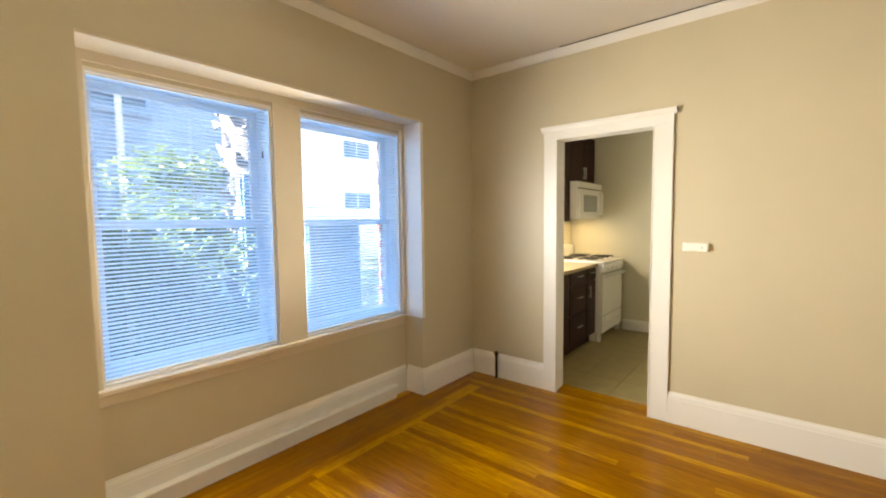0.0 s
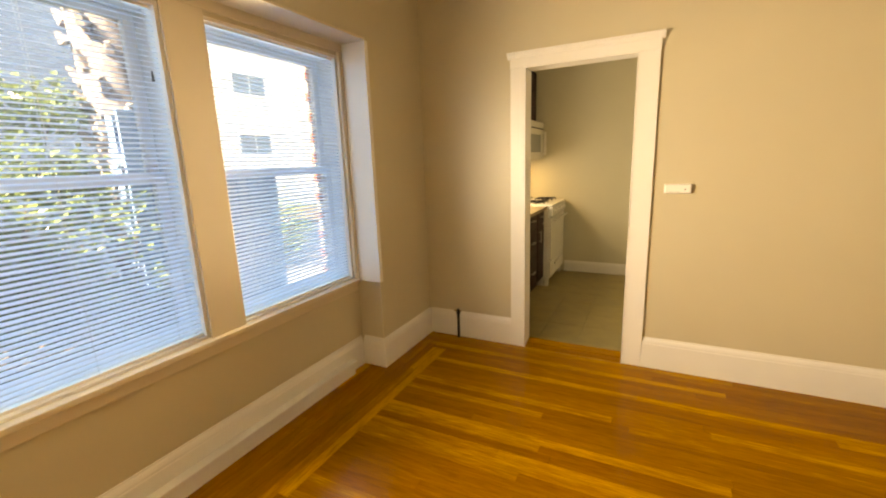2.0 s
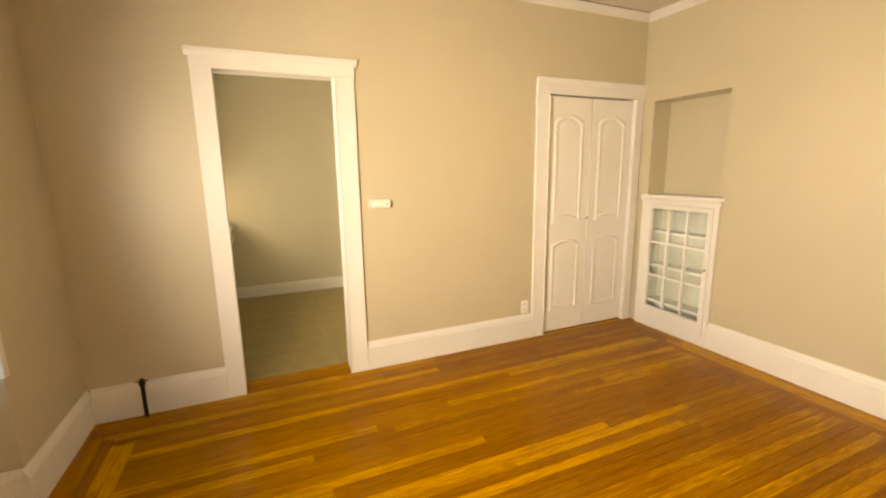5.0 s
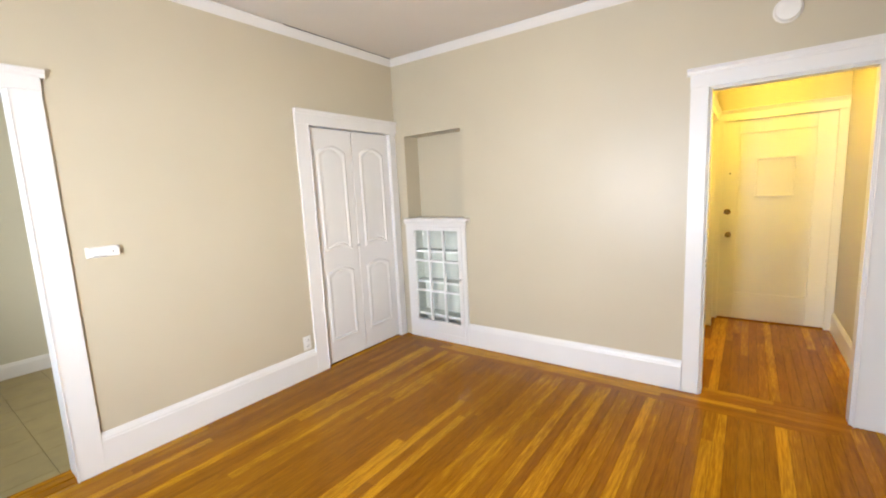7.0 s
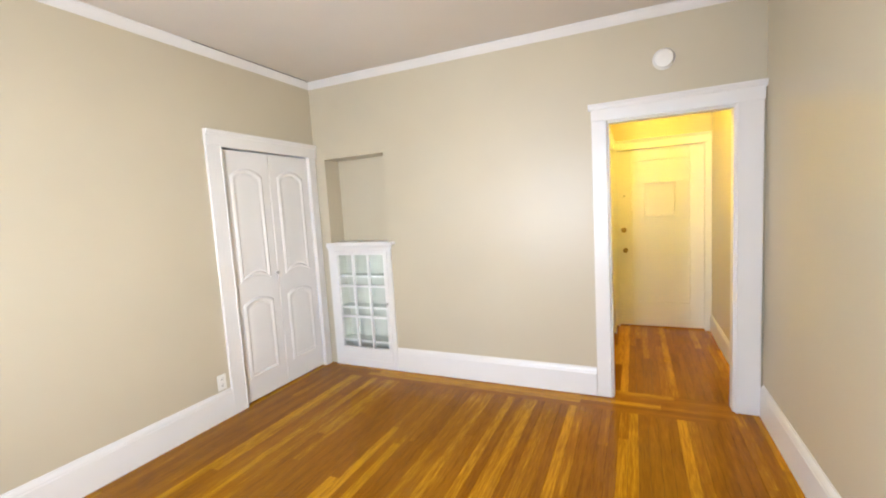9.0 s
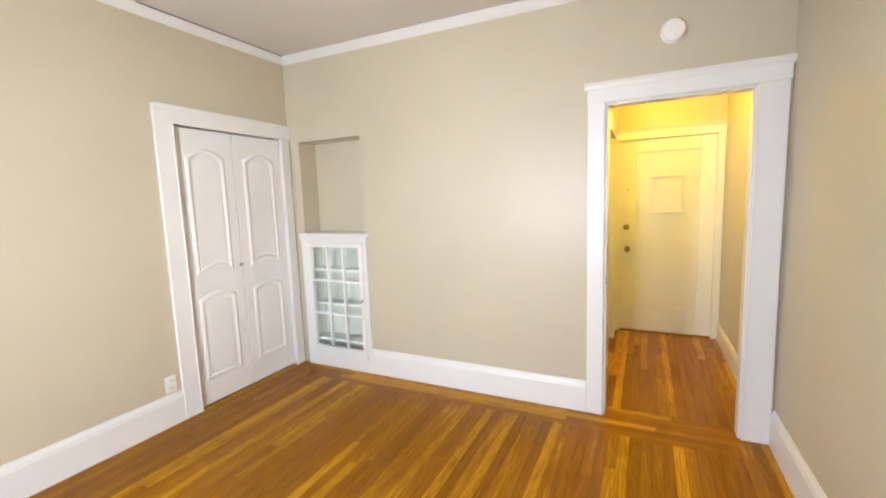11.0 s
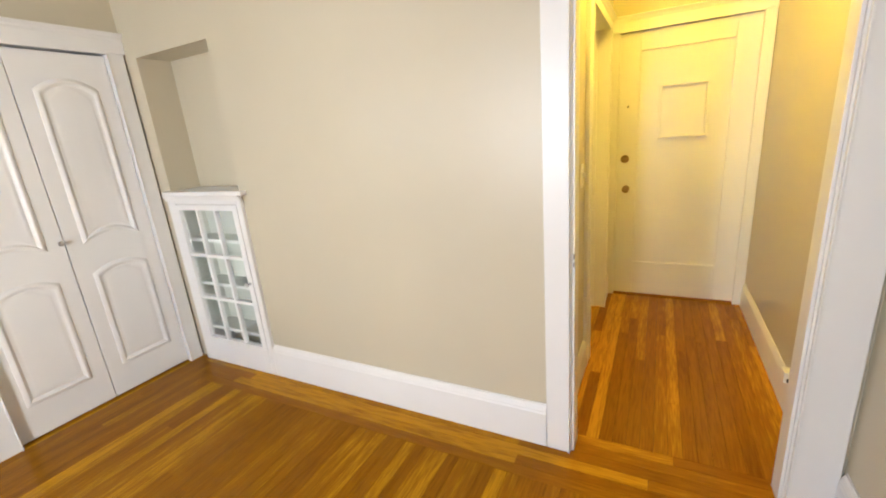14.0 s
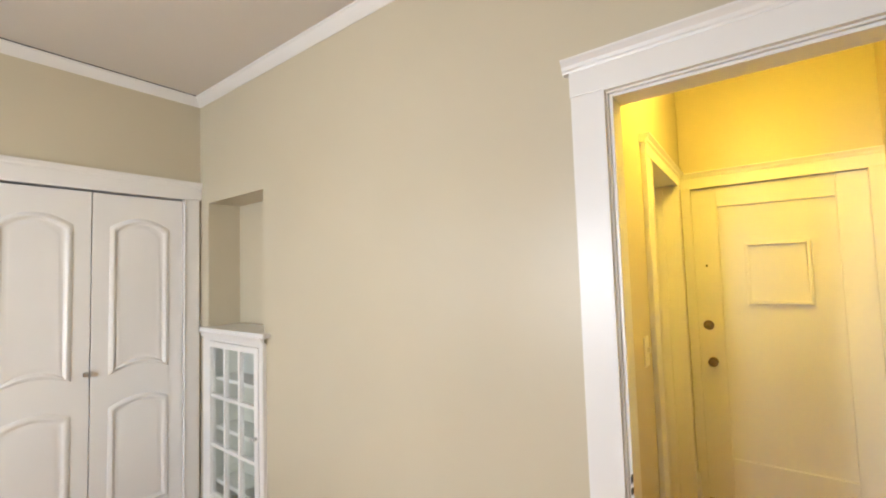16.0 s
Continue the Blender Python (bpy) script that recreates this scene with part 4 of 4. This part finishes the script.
def facade_window(b, m, u, z, w, h, frame_mat):
    """A framed window standing on a facade whose local x runs along it and local -y faces out."""
    def put(bm):
        bmesh.ops.transform(bm, matrix=m, verts=bm.verts[:])
        return bm
    t = 0.07
    f = part("window", put(boxes((u - w / 2, u - w / 2 + t, -0.06, 0.01, z, z + h), (u + w / 2 - t, u + w / 2, -0.06, 0.01, z, z + h), (u - w / 2 + t, u + w / 2 - t, -0.06, 0.01, z + h - t, z + h), (u - w / 2 + t, u + w / 2 - t, -0.08, 0.01, z - 0.02, z + t), (u - 0.025, u + 0.025, -0.05, 0.01, z + t, z + h - t))), frame_mat, b)
    part("pane", put(boxes((u - w / 2 + t, u - 0.025, -0.02, 0.012, z + t, z + h - t))), WINDOW_DARK, f)
    part("pane", put(boxes((u + 0.025, u + w / 2 - t, -0.02, 0.012, z + t, z + h - t))), WINDOW_DARK, f)


def block(name, m, u0, u1, depth, height, mat, label, windows, frame_mat):
    b = thing(name, m.translation, label, "building")
    bm = boxes((u0, u1, 0, depth, 0, height))
    bmesh.ops.transform(bm, matrix=m, verts=bm.verts[:])
    part("wall", bm, mat, b)
    bm = boxes((u0 - 0.2, u1 + 0.2, -0.2, depth + 0.2, height, height + 0.25))
    bmesh.ops.transform(bm, matrix=m, verts=bm.verts[:])
    part("roof", bm, mat, b)
    for u, z, w, h in windows:
        facade_window(b, m, u, z, w, h, frame_mat)
    return b


white_at = pose(-18.0, 0.0, GZ, 0, 0, 90)
block("apartment_building", white_at, 1.0, 34.0, 8.0, 12.5, STUCCO_WHITE, "white stucco apartment building in full sun", [(u, z, 1.9, 1.0) for u in (9.1, 14.65, 20.2, 25.8) for z in (2.75, 5.45, 8.25)], STUCCO_WHITE)
blue_at = pose(-8.2, -8.0, GZ, 0, 0, 90)
nb = block("neighbour_house", blue_at, -4.0, 12.3, 6.0, 9.0, STUCCO_BLUE, "grey-blue stucco house wall in shade", [(9.9, 3.9, 0.9, 0.9), (5.5, 4.3, 1.1, 1.0)], STUCCO_BLUE)
part("downpipe", rod(bmesh.new(), (-8.12, 1.90, GZ), (-8.12, 1.90, 7.5), 0.05, 10), STUCCO_WHITE, nb, "white rain downpipe")
facade_window(nb, blue_at, 9.05, 3.35, 0.62, 1.35, RED_PAINT)
# out-of-view block, added so its shadow covers the ground and lower bush
south = thing("shade_block", (-5, -4, GZ), "unseen stucco block added to shade the garden", "building")
part("wall", boxes((-7.0, -2.8, -6.0, -1.6, GZ, 4.4)), STUCCO_WHITE, south)
# upper mass is never in view, added to keep sun off the near ground
upper = thing("unseen_upper_block", (1, 1, 3.0), "unseen upper storeys added to shade the ground outside", "building")
part("wall", boxes((-2.79, 6.0, -3.0, 7.5, 2.87, 8.5)), STUCCO_WHITE, upper)
part("roof", boxes((-2.9, 6.1, -3.1, 7.6, 8.5, 8.7)), CONCRETE, upper)


def bush(x, y, radius, top, seed, leaves, label):
    r = random.Random(seed)
    b = thing("bush", (x, y, GZ), label, "bush")
    stems = bmesh.new()
    tips = []
    for k in range(9):
        a = r.uniform(0, 2 * math.pi)
        q = Vector((x + math.cos(a) * radius * r.uniform(0.3, 0.9), y + math.sin(a) * radius * r.uniform(0.3, 0.9), GZ + (top - GZ) * r.uniform(0.55, 0.95)))
        p = Vector((x + r.uniform(-0.1, 0.1), y + r.uniform(-0.1, 0.1), GZ))
        mid = p.lerp(q, 0.5) + Vector((r.uniform(-0.1, 0.1), r.uniform(-0.1, 0.1), 0.15))
        rod(stems, p, mid, 0.022, 6, 0.014)
        rod(stems, mid, q, 0.014, 6, 0.004)
        tips += [q, mid]
    part("stem", stems, TWIG, b)
    clumps = [(t, r.uniform(0.22, 0.42)) for t in tips]
    for k in range(16):
        a, h = r.uniform(0, 2 * math.pi), r.uniform(0.15, 1.0)
        rr = radius * (1.0 - 0.45 * h) * r.uniform(0.5, 1.0)
        clumps.append((Vector((x + rr * math.cos(a), y + rr * math.sin(a), GZ + (top - GZ) * h)), r.uniform(0.2, 0.38)))
    v, f = [], []
    for k in range(leaves):
        c, s = r.choice(clumps)
        d = Vector((r.gauss(0, 1), r.gauss(0, 1), r.gauss(0, 0.8)))
        p = c + d.normalized() * s * r.uniform(0.35, 1.0)
        if p.z < GZ:
            continue
        e = Euler((r.uniform(-0.9, 0.9), r.uniform(-0.9, 0.9), r.uniform(0, 6.3))).to_matrix()
        ln, w = r.uniform(0.055, 0.11), r.uniform(0.02, 0.038)
        n = len(v)
        v += [p + e @ Vector(q) for q in ((0, -w * 0.2, 0), (ln * 0.5, -w, 0.008), (ln, 0, -0.006), (ln * 0.5, w, 0.008))]
        f.append((n, n + 1, n + 2, n + 3))
    me = bpy.data.meshes.new("foliage")
    me.from_pydata([tuple(q) for q in v], [], f)
    me.materials.append(LEAF)
    o = new("foliage", me)
    o.parent = b
    o.matrix_parent_inverse = Matrix.Translation(b.location).inverted()
    tagged(o, "dense green leaves", kind="stuff")
    return b


bush(-4.5, 1.0, 0.88, 2.05, 3, 6400, "tall leafy green bush lit by the sun")
bush(-4.2, 1.75, 0.75, 1.30, 5, 2600, "low leafy green bush in the garden bed")
bush(-7.6, 6.2, 0.9, 0.7, 9, 1400, "round green shrub beside the drive")


def palm_trunk():
    t = thing("palm_trunk", (-4.4, 2.05, GZ), "rough brown palm trunk with old leaf bases", "tree")
    m = pose(-4.4, 2.05, GZ)
    part("trunk", turned(bmesh.new(), m, [(0.24, 0), (0.20, 0.4), (0.18, 1.5), (0.19, 2.6), (0.23, 3.4), (0.24, 5.2), (0.10, 5.5)], 18), BARK, t, smooth=True)
    r = random.Random(11)
    bm = bmesh.new()
    for k in range(150):
        z = 0.3 + 5.0 * k / 150
        a = k * 2.4
        rad = 0.185 + (0.05 if z > 3.0 else 0.0)
        c = Vector((-4.4 + rad * math.cos(a), 2.05 + rad * math.sin(a), GZ + z))
        e = c + Vector((math.cos(a) * r.uniform(0.04, 0.09), math.sin(a) * r.uniform(0.04, 0.09), r.uniform(0.06, 0.13)))
        rod(bm, c, e, 0.05, 5, 0.018)
    part("leaf_bases", bm, BARK, t)


palm_trunk()
def fence_panel(x, y0, boards, top, label):
    """Upright boards on two rails between two posts."""
    y1 = y0 + 0.142 * boards
    fn = thing("garden_fence", (x, (y0 + y1) / 2, GZ), label, "fence", "board fence panels")
    for k in range(boards):
        part("board", boxes((x - 0.012, x + 0.013, y0 + 0.142 * k, y0 + 0.136 + 0.142 * k, GZ + 0.04, top + random.uniform(-0.01, 0.01)), bevel=0.003), FENCE, fn)
    for z in (-0.3, top - 0.4):
        part("rail", boxes((x - 0.052, x - 0.013, y0, y1, z, z + 0.09), bevel=0.003), FENCE, fn)
    for y in (y0 + 0.04, y1 - 0.046):
        part("post", boxes((x - 0.142, x - 0.053, y - 0.045, y + 0.045, GZ, top - 0.04), bevel=0.004), FENCE, fn)


# first panel is a stand-in for a narrow post-like object, not a known fence
fence_panel(-4.1, 1.87, 3, 1.89, "narrow pale blue boards standing in for a post before the palm trunk")
fence_panel(-4.9, 3.08, 6, 1.42, "blue-grey painted board fence panel in shade")

# brick reveals outside the windows
reveal = structure("brick_reveal", boxes((AX - 0.285, AX - 0.225, P2[1] + 0.006, P2[1] + 0.40, PZ0 - 0.2, PZ1 + 0.2)), CONCRETE, "red brick reveal beside the window, mortar joints", "wall")
brick_me = bpy.data.meshes.new("brick")
bb = boxes((-0.034, 0.034, -0.095, 0.095, -0.0285, 0.0285), bevel=0.004)
bb.to_mesh(brick_me)
bb.free()
brick_me.materials.append(BRICK)
for k in range(26):
    ob = new("brick", brick_me)
    ob.parent = reveal
    ob.location = (AX - 0.262 + random.uniform(-0.004, 0.004), P2[1] + 0.095 + (0.0 if k % 2 else 0.012) + random.uniform(-0.003, 0.003), PZ0 - 0.17 + 0.0675 * k)


# ---------------------------------------------------------------- floors, laid piece by piece
floor = structure("floor", boxes((WX - 0.2, HX + 0.1, SY - 0.1, NB, -0.06, -0.012)), SUBFLOOR, "glossy honey-coloured oak strip floor with stepped borders", "floor")
structure("ground_slab", boxes((WX - 0.36, HX + 0.1, SY - 0.1, KY + 0.1, -0.40, -0.07)), GROUT, "concrete slab under the floors", "foundation")
STRIP, JOINT = 0.0572, 0.0008
unit = {}


def plank_mesh(mat, width):
    """A board of unit length along x with eased long edges."""
    if (mat.name, width) not in unit:
        h = width / 2 - JOINT / 2
        prof = [(-h, -0.012), (-h, -0.0006), (-h + 0.0008, 0.0), (h - 0.0008, 0.0), (h, -0.0006), (h, -0.012)]
        v = [(s, y, z) for s in (0.0, 1.0) for y, z in prof]
        n = len(prof)
        fc = [(k, k + 1, n + k + 1, n + k) for k in range(n - 1)] + [tuple(range(n)), tuple(range(2 * n - 1, n - 1, -1))]
        me = bpy.data.meshes.new("plank")
        me.from_pydata(v, [], fc)
        me.materials.append(mat)
        me.update()
        unit[mat.name, width] = me
    return unit[mat.name, width]


def plank(along, u0, u1, v, mat, width=STRIP, lift=0.0):
    if u1 - u0 < 0.02:
        return
    ob = new("plank", plank_mesh(mat, width))
    ob.parent = floor
    ob.matrix_basis = (pose(u0, v, lift) if along == 0 else pose(v, u0, lift, 0, 0, 90)) @ Matrix.Diagonal((u1 - u0 - JOINT, 1, 1, 1))


rng = random.Random(7)


def run(along, u0, u1, v, mat, lo=1.0, hi=2.6):
    u = u0 - rng.uniform(0.0, lo)
    while u < u1:
        e = u + rng.uniform(lo, hi)
        if u1 - e < 0.25:
            e = u1
        plank(along, max(u, u0), min(e, u1), v, mat)
        u = e


FX0, FX1 = WX + 5 * STRIP, EX - 4 * STRIP    # field of strips along x, between cross borders


def step(v):
    """How many border strips a row passes before the frame's stepped corner, counted from the nearer side wall."""
    k = int(min(v - SY, NY - v) / STRIP)
    return min(4, max(0, k - 1))


v = SY + STRIP / 2
while v < NY + 0.01:
    k = step(v)
    run(0, WX + STRIP * min(5, k + (k == 4)), EX - STRIP * k, v, OAK_X, 1.2, 3.2)
    v += STRIP
for k in range(4):                   # border along the east wall, shorter towards the field
    run(1, SY + (k + 2) * STRIP, NY - (k + 2) * STRIP, EX - (k + 0.5) * STRIP, OAK_Y)
for k in range(5):                   # border along the windows
    m = min(k, 3)
    run(1, SY + (m + 2) * STRIP, NY - (m + 2) * STRIP, WX + (k + 0.5) * STRIP, OAK_Y)
x = WX - STRIP / 2
while x > AX - 0.02:                 # strips in the window alcove
    run(1, AY0, AY1, x, OAK_Y)
    x -= STRIP
east_edge = EX + STRIP / 2
x = east_edge
while x < 2.06:                      # threshold of the hall doorway
    run(1, HD[0], HD[1], x, OAK_Y, 0.5, 0.9)
    x += STRIP
v = HY0 + STRIP / 2
while v < HY1 + 0.2:
    run(0, x - STRIP / 2, HX + 0.02, v, OAK_X, 0.9, 2.2)
    v += STRIP
for k, v in enumerate((NY + 0.025, NY + 0.082)):
    plank(0, KD[0], KD[1], v, OAK_X, STRIP, 0.004 + 0.006 * k)
for v in (NY + 0.025, NY + 0.082):
    plank(0, CD[0], CD[1], v, OAK_X, STRIP, 0.0015)
structure("threshold_kitchen", extrude(bmesh.new(), [(0, 0), (0.05, 0), (0.05, 0.004), (0.03, 0.014), (0.01, 0.014), (0, 0.010)], (KD[0], NB - 0.025, 0.0), (KD[1], NB - 0.025, 0.0), (0, 1, 0)), OAK_X, "raised wooden threshold strip", "threshold")

kitchen_floor = structure("floor_kitchen", boxes((KX0, KX1, NB, KY, -0.06, -0.0045)), GROUT, "olive-beige vinyl tile floor", "floor")
tile_me = bpy.data.meshes.new("tile")
T, E = 0.3048, 0.0012
h = T / 2 - 0.0006
tile_me.from_pydata([(s * h, t * h, -0.004) for s, t in ((-1, -1), (1, -1), (1, 1), (-1, 1))] + [(s * (h - E), t * (h - E), 0.0) for s, t in ((-1, -1), (1, -1), (1, 1), (-1, 1))], [], [(4, 5, 6, 7), (0, 1, 5, 4), (1, 2, 6, 5), (2, 3, 7, 6), (3, 0, 4, 7)])
tile_me.materials.append(VINYL)
tx = KX1 - T / 2
while tx > -1.95:
    ty = KY - T / 2
    while ty > NB - 0.1:
        ob = new("tile", tile_me)
        ob.parent = kitchen_floor
        ob.location = (tx, ty, random.uniform(-0.0004, 0.0))
        ty -= T
    tx -= T
